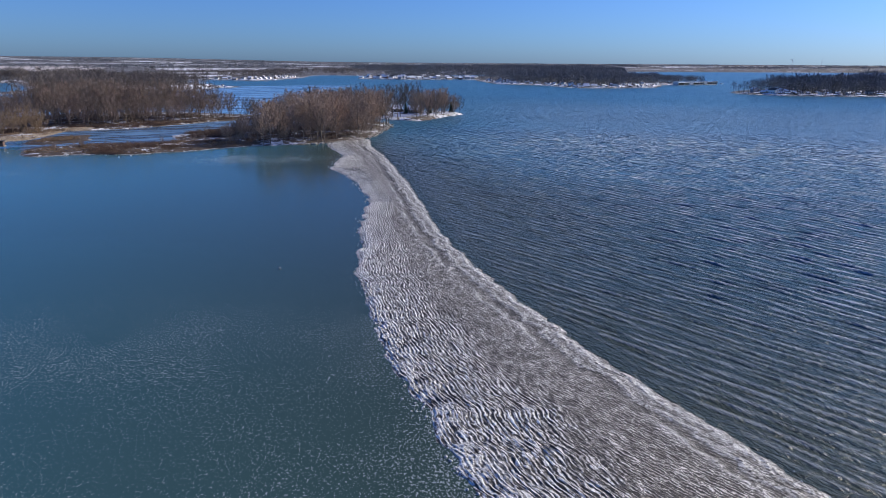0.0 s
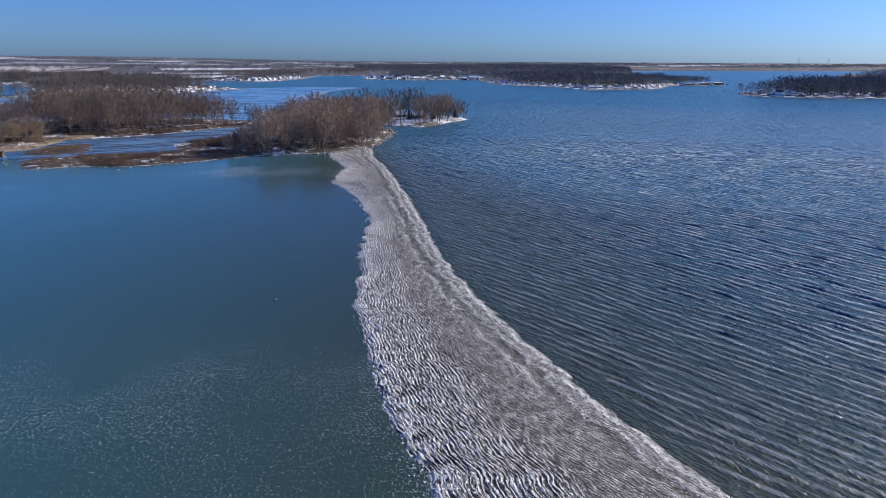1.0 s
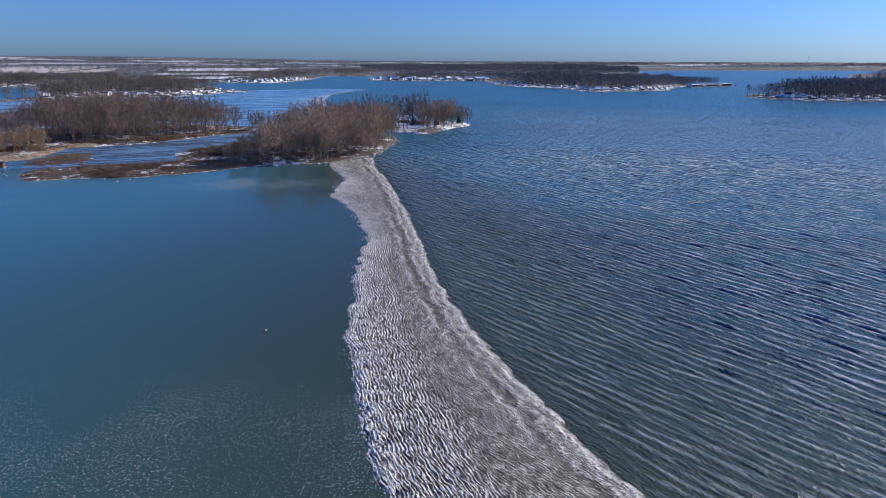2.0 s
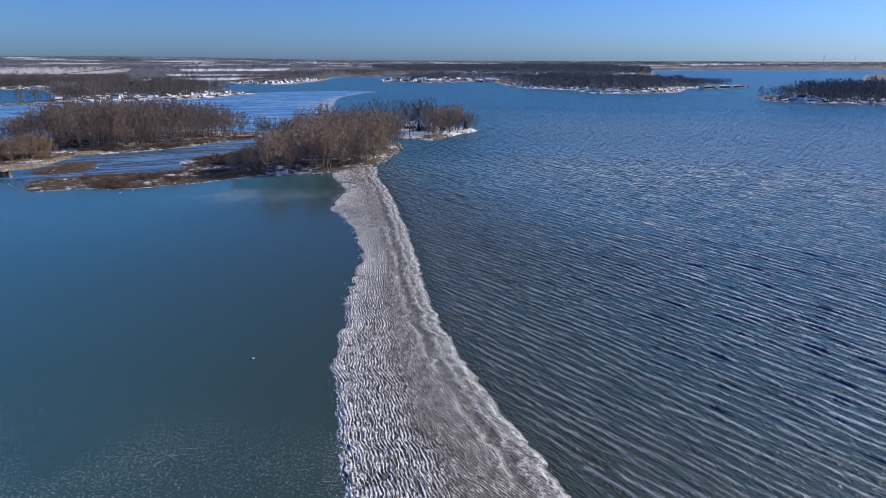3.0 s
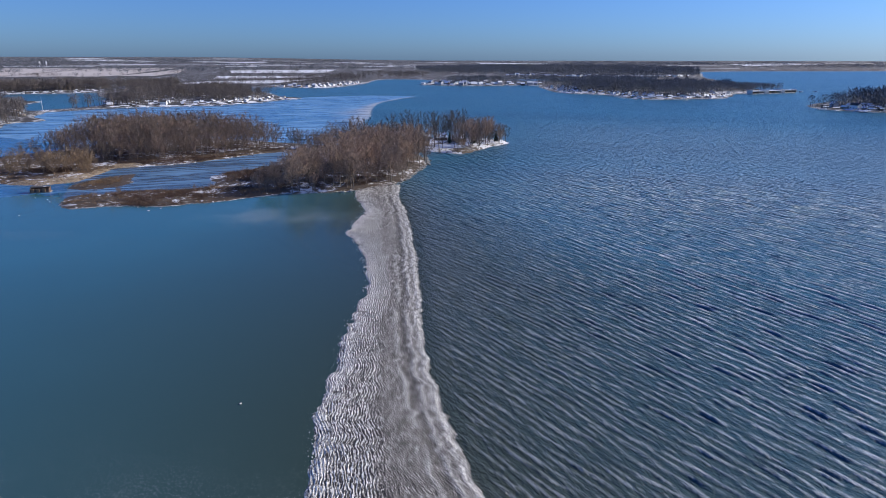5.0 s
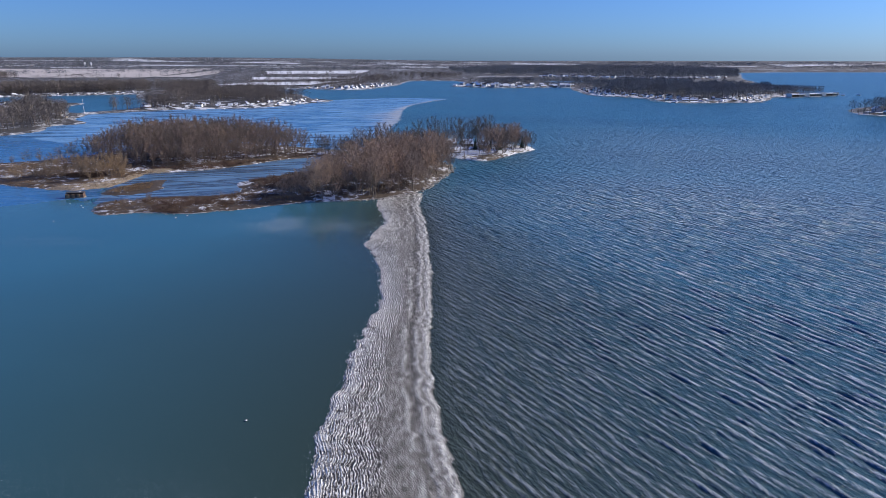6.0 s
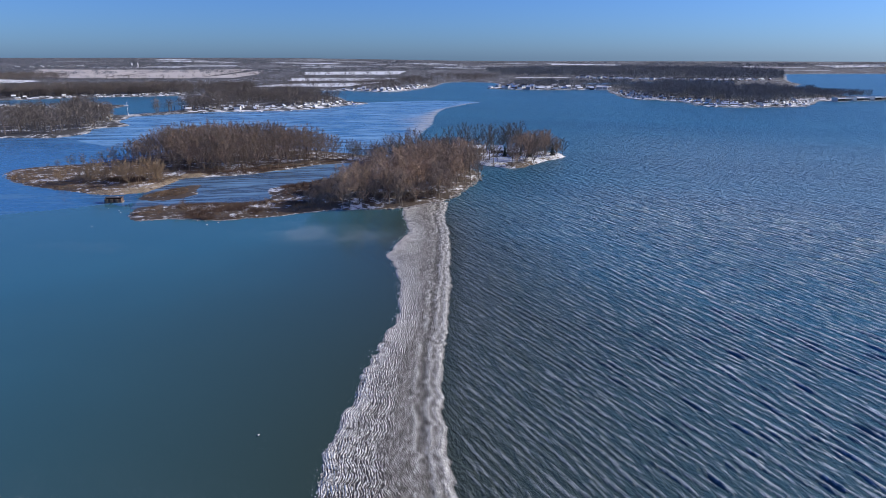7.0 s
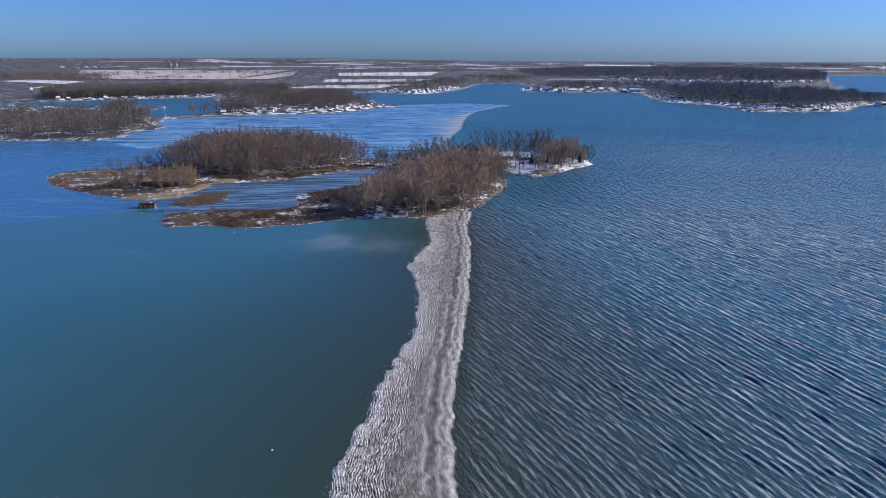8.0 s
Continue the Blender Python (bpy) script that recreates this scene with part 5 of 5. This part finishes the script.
def row_of_houses(line, gap, back, group, seed, rows=1, depth=26, size=(0.62, 0.88), kinds=(0, 1, 2, 3, 4), joined=""):
    """Houses strung along a shore, a little inland (to the left of the line's way)."""
    rng = random.Random(seed)
    pts = curve_through(line, 10, False)
    seg = np.concatenate([[0], np.linalg.norm(np.diff(pts, axis=0), axis=1).cumsum()])
    s = rng.uniform(2, gap)
    made = []
    while s < seg[-1]:
        i = min(int(np.searchsorted(seg, s)), len(pts) - 1)
        a, b = pts[i - 1], pts[i]
        way = (b - a) / max(np.linalg.norm(b - a), 1e-6)
        inn = np.array([-way[1], way[0]])
        for r in range(rows):
            q = b + inn * (back + r * depth + rng.uniform(-3, 5)) + way * rng.uniform(-4, 4) * r
            made.append((kinds[rng.randrange(len(kinds))], q[0], q[1], q[0] - inn[0] * 50 + rng.uniform(-18, 18), q[1] - inn[1] * 50, rng.uniform(size[0], size[1])))
        s += gap * rng.uniform(0.75, 1.4)
    at = np.array([h[1:3] for h in made])
    if joined:
        joined_houses(joined, made, far_height(at[:, 0], at[:, 1])[0])
        return
    for (k, x, y, tx, ty, size), z in zip(made, far_height(at[:, 0], at[:, 1])[0]):
        put_house(k, x, y, tx, ty, group, size, float(z))


row_of_houses([(-364, 566), (-338, 584), (-287, 606), (-262, 636), (-248, 678), (-236, 722)], 13, 9, "peninsula houses", 1, 3, 17, (0.45, 0.66), (1, 2, 3, 3, 0, 4))
row_of_houses([(-330, 700), (-390, 690), (-440, 760), (-470, 840)], 30, 4, "peninsula houses", 2, 1, 26, (0.45, 0.66), (1, 2, 3, 4))
row_of_houses([(-700, 575), (-620, 582), (-560, 600), (-500, 620)], 14, -14, "western shore houses", 3, 2, -20, (0.5, 0.7))
row_of_houses([(-490, 612), (-450, 548), (-400, 522), (-372, 486)], 12, -12, "western shore houses", 12, 2, -17, (0.45, 0.66))
row_of_houses([(-698, 692), (-653, 752), (-603, 784), (-542, 828)], 11, 5, "inner bay houses", 4, 2, 16, (0.42, 0.62), (1, 2, 3, 0))
row_of_houses([(-1000, 900), (-900, 860), (-800, 800)], 30, 6, "inner bay houses", 5, 3, 22, (0.5, 0.7), joined="scattered snowy houses beyond the inner bay")
row_of_houses([(-393, 1006), (-340, 997), (-284, 986), (-268, 1060), (-262, 1190)], 17, 10, "north shore houses", 6, 2, 20, (0.42, 0.62), joined="far row of small snowy houses on the north shore")
row_of_houses([(-154, 1133), (-69, 1098), (-3, 1116), (52, 1120)], 13, 8, "village houses", 7, 3, 18, joined="far white houses of the shoreline village")
row_of_houses([(60, 1040), (77, 892), (113, 868), (142, 830), (155, 770), (205, 772), (258, 794), (302, 888)], 12, 7, "village houses", 8, 3, 15, (0.5, 0.8))
row_of_houses([(-20, 1690), (60, 1640), (140, 1600), (300, 1560), (440, 1640)], 15, 10, "backland houses", 9, 2, 22, joined="distant snowy houses behind the frozen inlet")
row_of_houses([(303, 650), (312, 618), (335, 604), (413, 599), (560, 590)], 11, 7, "headland houses", 10, 3, 15, (0.5, 0.8))
row_of_houses([(-2150, 2090), (-1980, 2290)], 26, 5, "distant farm houses", 11, 3, 40, joined="distant white farm buildings on the snowy plain")

# the point: dark cottages with snowy roofs among the trees
for k, (x, y, sp) in enumerate(((-50, 362, 3), (-39, 358, 2), (-27, 361, 3), (-17, 356, 3))):
    put_house(sp, x, y, x + 14, y - 40, "cottages on the point", 0.86, 1.0)


# ---------------------------------------------------------------- snow lying in the shore yards
def snowy_yards(name, label, lines, gap, depth, seed):
    """Thin irregular snow patches behind a shoreline, as one sheet of many pieces."""
    rng = random.Random(seed)
    at, V, F = [], [], []
    for line in lines:
        pts = curve_through(line, 10, False)
        seg = np.concatenate([[0], np.linalg.norm(np.diff(pts, axis=0), axis=1).cumsum()])
        for _ in range(int(seg[-1] / gap)):
            i = max(1, min(int(np.searchsorted(seg, rng.uniform(0, seg[-1]))), len(pts) - 1))
            way = (pts[i] - pts[i - 1]) / max(np.linalg.norm(pts[i] - pts[i - 1]), 1e-6)
            q = pts[i] + np.array([-way[1], way[0]]) * (2 + depth * rng.random() ** 1.6)
            r, turn = rng.uniform(1.6, 4.6), rng.uniform(0, 6.28)
            ring = [(q[0] + r * math.cos(turn + a) * rng.uniform(0.6, 1.3) * 1.5, q[1] + r * math.sin(turn + a) * rng.uniform(0.6, 1.3)) for a in [k * math.pi / 4 for k in range(8)]]
            n = len(at)
            at += [(q[0], q[1])] + ring
            F += [(n, n + 1 + k, n + 1 + (k + 1) % 8) for k in range(8)]
    at = np.array(at)
    z = np.maximum(far_height(at[:, 0], at[:, 1])[0], 0.1) + 0.22
    z[::9] += 0.25
    me = mesh_of(name, np.stack([at[:, 0], at[:, 1], z], 1), np.array(F), M_ROOFSNOW)
    return tagged(new(name, me), label, "snow", kind="stuff")


snowy_yards("peninsula_snow", "patches of thin snow in the peninsula yards", ([(-364, 566), (-338, 584), (-287, 606), (-262, 636), (-248, 678), (-236, 722)],
            [(-698, 692), (-653, 752), (-603, 784), (-542, 828)], [(-500, 620), (-560, 600), (-620, 582), (-700, 575)]), 3.0, 46, 21)
snowy_yards("village_snow", "patches of thin snow in the village yards", ([(-393, 1006), (-340, 997), (-284, 986), (-268, 1060), (-262, 1190)], [(-154, 1133), (-69, 1098), (-3, 1116), (52, 1120)],
            [(60, 1040), (77, 892), (113, 868), (142, 830), (155, 770), (205, 772), (258, 794), (302, 888), (396, 950)]), 2.2, 30, 22)
snowy_yards("headland_snow", "patches of thin snow in the headland yards", ([(303, 650), (312, 618), (335, 604), (413, 599), (560, 590), (800, 590)],), 1.7, 32, 23)


# ---------------------------------------------------------------- lakeside structures
def covered_dock(m):
    """A long low boat shelter: deck, posts and a flat striped roof."""
    ob = thing("covered_dock", "long low covered boat dock with dark sides", "dock", "covered docks", m)
    part("deck", bevel_box("deck", M_PLANK, -15, 15, -4, 4, 0.3, 0.6), ob)
    part("roof", bevel_box("roof", M_ROOFSNOW, -15.4, 15.4, -4.6, 4.6, 3.7, 4.05), ob, "snowy flat roof")
    part("back_panel", bevel_box("back_panel", M_BROWN, -15, 15, 3.6, 3.8, 0.6, 3.7), ob)
    part("rail", bevel_box("rail", M_SHINGLE, -15, 15, -4.1, -3.95, 1.5, 2.1), ob)
    part("fascia", bevel_box("fascia", M_WHITE, -15.4, 15.4, -4.75, -4.62, 3.5, 4.1), ob, "white roof fascia")
    part("deck_edge", bevel_box("deck_edge", M_WHITE, -15, 15, -4.2, -4.02, 0.2, 0.75), ob, "pale deck edge")
    for k in range(7):
        x = -14.7 + 4.9 * k
        part("post", bevel_box("post", M_PLANK, x - 0.14, x + 0.14, -4.0, -3.72, -2.6, 3.7, 0.02), ob)
    for x in (-15.3, 15.0):
        part("end_panel", bevel_box("end_panel", M_WHITE, x, x + 0.3, -4.5, 4, 0.3, 5.2), ob, "white end panel")
    return ob


dock_one = covered_dock(facing(330, 893, 0, 430, 743))
dock_one.scale = (0.8, 1, 1)
for x, y in ((357, 910), (384, 928)):
    copy_thing(dock_one, facing(x, y, 0, x + 100, y - 150))


def pier(m, length):
    ob = thing("pier", "narrow snow-covered wooden pier on posts", "pier", "shore piers", m)
    for k in range(12):
        part("plank", PLANK, ob).matrix_basis = Matrix.Translation((0, -length * k / 12, 0))
    for k in range(4):
        for side in (-0.8, 0.8):
            part("post", PIER_POST, ob).matrix_basis = Matrix.Translation((side, -length * (k + 0.5) / 4, 0))
    return ob


PLANK = bevel_box("plank", M_ROOFSNOW, -0.9, 0.9, -0.47, 0.47, 0.55, 0.66, 0.01)
PIER_POST = bevel_box("post", M_PLANK, -0.07, 0.07, -0.07, 0.07, -2.5, 1.0, 0.01)
pier_one = pier(facing(-240, 706, 0, -150, 690), 12)
for x, y, tx, ty in ((-256, 652, -150, 600), (-275, 616, -230, 500), (-318, 590, -280, 480), (152, 762, 150, 600), (196, 765, 200, 600), (232, 778, 240, 600), (118, 858, 60, 700),
                     (300, 628, 200, 600), (320, 606, 300, 500), (355, 597, 350, 500), (400, 594, 400, 500), (470, 588, 470, 500), (530, 585, 530, 480)):
    copy_thing(pier_one, facing(x, y, 0, tx, ty))
for line, gap in (([(-364, 562), (-338, 582), (-287, 604), (-262, 634)], 17), ([(77, 890), (113, 866), (142, 828), (153, 764), (205, 768), (258, 790)], 15),
                  ([(299, 631), (312, 613), (335, 600), (413, 595), (520, 588)], 16), ([(-140, 1126), (-69, 1096), (-3, 1112)], 26)):
    pts = curve_through(line, 20, False)
    walked = 0.0
    for a, b in zip(pts[:-1], pts[1:]):
        walked += float(np.linalg.norm(b - a))
        if walked > gap:
            walked = 0.0
            way = b - a
            copy_thing(pier_one, facing(b[0], b[1], 0, b[0] + way[1] * 50, b[1] - way[0] * 50))


def boat(m, label, cover):
    """A small runabout: hull, deck cover and windscreen."""
    ob = thing("boat", label, "boat", "moored boats", m)
    V, F = [], []
    for k in range(7):
        s = k / 6
        w = 1.15 * math.sin(math.pi * (0.5 + 0.48 * s)) ** 0.6 if s < 1 else 0.04
        x = -3 + 6 * s
        V += [(x, -w, 1.0 + 0.25 * s), (x, -w * 0.75, 0.3), (x, 0, 0.05 + 0.3 * s ** 3), (x, w * 0.75, 0.3), (x, w, 1.0 + 0.25 * s)]
    for k in range(6):
        for j in range(4):
            a = k * 5 + j
            F.append((a, a + 5, a + 6, a + 1))
        F.append((k * 5 + 4, k * 5 + 9, k * 5 + 5, k * 5))
    F.append((0, 1, 2, 3, 4))
    part("hull", mesh_of("hull", V, F, M_BOAT), ob)
    part("cover", bevel_box("cover", cover, -2.4, 1.0, -0.9, 0.9, 1.02, 1.6, 0.25), ob)
    return ob


boat_one = boat(pose(-238, 700, 0.6, 0, 0, 40), "small white runabout under a blue cover", M_BLUE)
for x, y, a in ((400, 925, 20), (380, 936, 70), (420, 930, 130), (188, 768, 10), (242, 786, 80), (318, 612, 60), (372, 600, 20), (455, 593, 100), (212, 772, 40), (160, 768, 90)):
    copy_thing(boat_one, pose(x, y, 0.9, 0, 0, a))


def duck_blind(m):
    """A floating hunting blind: raft, leaning reed-clad walls and a snow-dusted half roof."""
    ob = thing("duck_blind", "dark floating duck blind with snow on its roof frozen in ice", "duck blind", "", m)
    part("raft", bevel_box("raft", M_PLANK, -3.4, 3.4, -1.6, 1.6, 0.0, 0.35, 0.06), ob)
    part("front_wall", bevel_box("front_wall", M_BRUSH, -3.1, 3.1, -1.5, -1.3, 0.35, 1.7, 0.06), ob, "dark brush-covered wall")
    part("back_wall", bevel_box("back_wall", M_BRUSH, -3.1, 3.1, 1.3, 1.5, 0.35, 2.3, 0.06), ob)
    for side in (-3.1, 2.9):
        part("side_wall", bevel_box("side_wall", M_BRUSH, side, side + 0.2, -1.3, 1.3, 0.35, 2.0, 0.05), ob)
    roof = part("roof", bevel_box("roof", M_SHINGLE, -3.3, 3.3, -0.4, 1.7, 2.15, 2.33, 0.05), ob, "dark plank roof")
    roof.matrix_basis = pose(0, 0, 0.1, 4, 1.5, 0)
    for x, y in ((-2.0, 0.6), (1.3, 0.9)):
        snow = part("snow_patch", rock_mesh("snow_patch", 7, M_ROOFSNOW), ob, "patch of snow on the roof")
        snow.matrix_basis = Matrix.Translation((x, y, 2.42)) @ Matrix.Diagonal((1.0, 0.7, 0.14, 1))
    for x in (-2.2, -0.4, 1.5):
        part("reed_screen", bevel_box("reed_screen", M_REED, x - 0.5, x + 0.5, -1.72, -1.5, 0.3, 1.95, 0.08), ob, "screen of tied reeds")
    return ob


duck_blind(pose(-151, 209, 0.02, 0, 0, 24) @ Matrix.Diagonal((0.95, 1.0, 0.8, 1)))


def wind_turbine(m):
    ob = thing("wind_turbine", "tall pale three-bladed wind turbine on the horizon", "wind turbine", "wind turbines", m)
    V, F = tube_data([(0, 0, -25), (0, 0, 20), (0, 0, 44)], [1.7, 1.4, 0.9], 10)
    part("tower", mesh_of("tower", V, F, M_STEEL), ob)
    part("nacelle", bevel_box("nacelle", M_STEEL, -1.2, 1.2, -2.5, 3.0, 43.4, 46.0, 0.3), ob)
    blade = mesh_of("blade", [(-0.5, -2.9, 0), (0.9, -2.7, 0), (1.3, -2.8, 6), (0.15, -2.9, 24), (-0.5, -3.2, 0), (0.9, -3.1, 0), (1.3, -3.1, 6), (0.15, -3.0, 24), (-0.6, -2.9, 6), (-0.6, -3.2, 6)],
                    [(0, 1, 2, 8), (8, 2, 3), (5, 4, 9, 6), (6, 9, 7), (1, 5, 6, 2), (2, 6, 7, 3), (4, 0, 8, 9), (9, 8, 3, 7)], M_STEEL, False)
    for k in range(3):
        part("blade", blade, ob).matrix_basis = Matrix.Translation((0, 0, 44.8)) @ Matrix.Rotation(radians(35 + 120 * k), 4, "Y")
    return ob


shrink = Matrix.Diagonal((0.72, 0.72, 0.72, 1))
t1 = wind_turbine(pose(2180, 4060, 27, 0, 0, -25) @ shrink)
copy_thing(t1, pose(2330, 4000, 29, 0, 0, -25) @ shrink)


def silo(m):
    ob = thing("silo", "pair-standing white farm silo with domed cap", "silo", "farm silos", m)
    part("shell", mesh_of("shell", *tube_data([(0, 0, -2), (0, 0, 20)], [4.0, 4.0], 14), M_WHITE), ob)
    part("dome", mesh_of("dome", *tube_data([(0, 0, 20), (0, 0, 22), (0, 0, 23.4), (0, 0, 24)], [4.5, 3.9, 2.4, 0.1], 14), M_STEEL), ob, "domed steel cap")
    return ob


s1 = silo(pose(-1840, 2365, float(far_height(np.array([-1840.0]), np.array([2365.0]))[0][0])))
s1.scale = (0.7, 0.7, 0.7)
copy_thing(s1, pose(-1822, 2378, float(far_height(np.array([-1822.0]), np.array([2378.0]))[0][0])))


def flagpole(m):
    ob = thing("pole", "slim white mast standing on the causeway", "pole", "", m)
    part("base", bevel_box("base", M_STEEL, -0.5, 0.5, -0.5, 0.5, -1.0, 0.4), ob)
    part("shaft", mesh_of("shaft", *tube_data([(0, 0, 0.4), (0, 0, 12)], [0.20, 0.10], 8), M_STEEL), ob)
    return ob


flagpole(pose(-398, 527, 0.8))


def evergreen(m):
    ob = thing("evergreen", "small dark conical evergreen on the snowy point", "tree", "evergreens", m)
    part("trunk", mesh_of("trunk", *tube_data([(0, 0, -0.3), (0, 0, 7)], [0.16, 0.04], 6), M_TRUNK), ob)
    rng = random.Random(3)
    V, F = [], []
    for k in range(700):
        z = 0.6 + 6.6 * rng.random() ** 1.2
        r = 1.7 * (1 - z / 7.6) + 0.15
        a = rng.uniform(0, 6.28)
        p = Vector((math.cos(a) * r * 0.25, math.sin(a) * r * 0.25, z + 0.25))
        q = Vector((math.cos(a) * r * rng.uniform(.75, 1.1), math.sin(a) * r * rng.uniform(.75, 1.1), z - 0.15))
        side = Vector((-math.sin(a), math.cos(a), rng.uniform(-.5, .5))) * 0.16
        n = len(V)
        V += [tuple(p), tuple(q - side), tuple(q + side)]
        F.append((n, n + 1, n + 2))
    part("foliage", mesh_of("foliage", V, F, M_FIR, False), ob)
    return ob


e1 = evergreen(pose(-8, 347, 1.0))
for x, y, s in ((4, 357, 0.9), (-21, 349, 0.8), (-45, 358, 0.9), (-13, 352, 0.6)):
    copy_thing(e1, Matrix.Translation((x, y, 0.9)) @ Matrix.Diagonal((s, s, s, 1)))
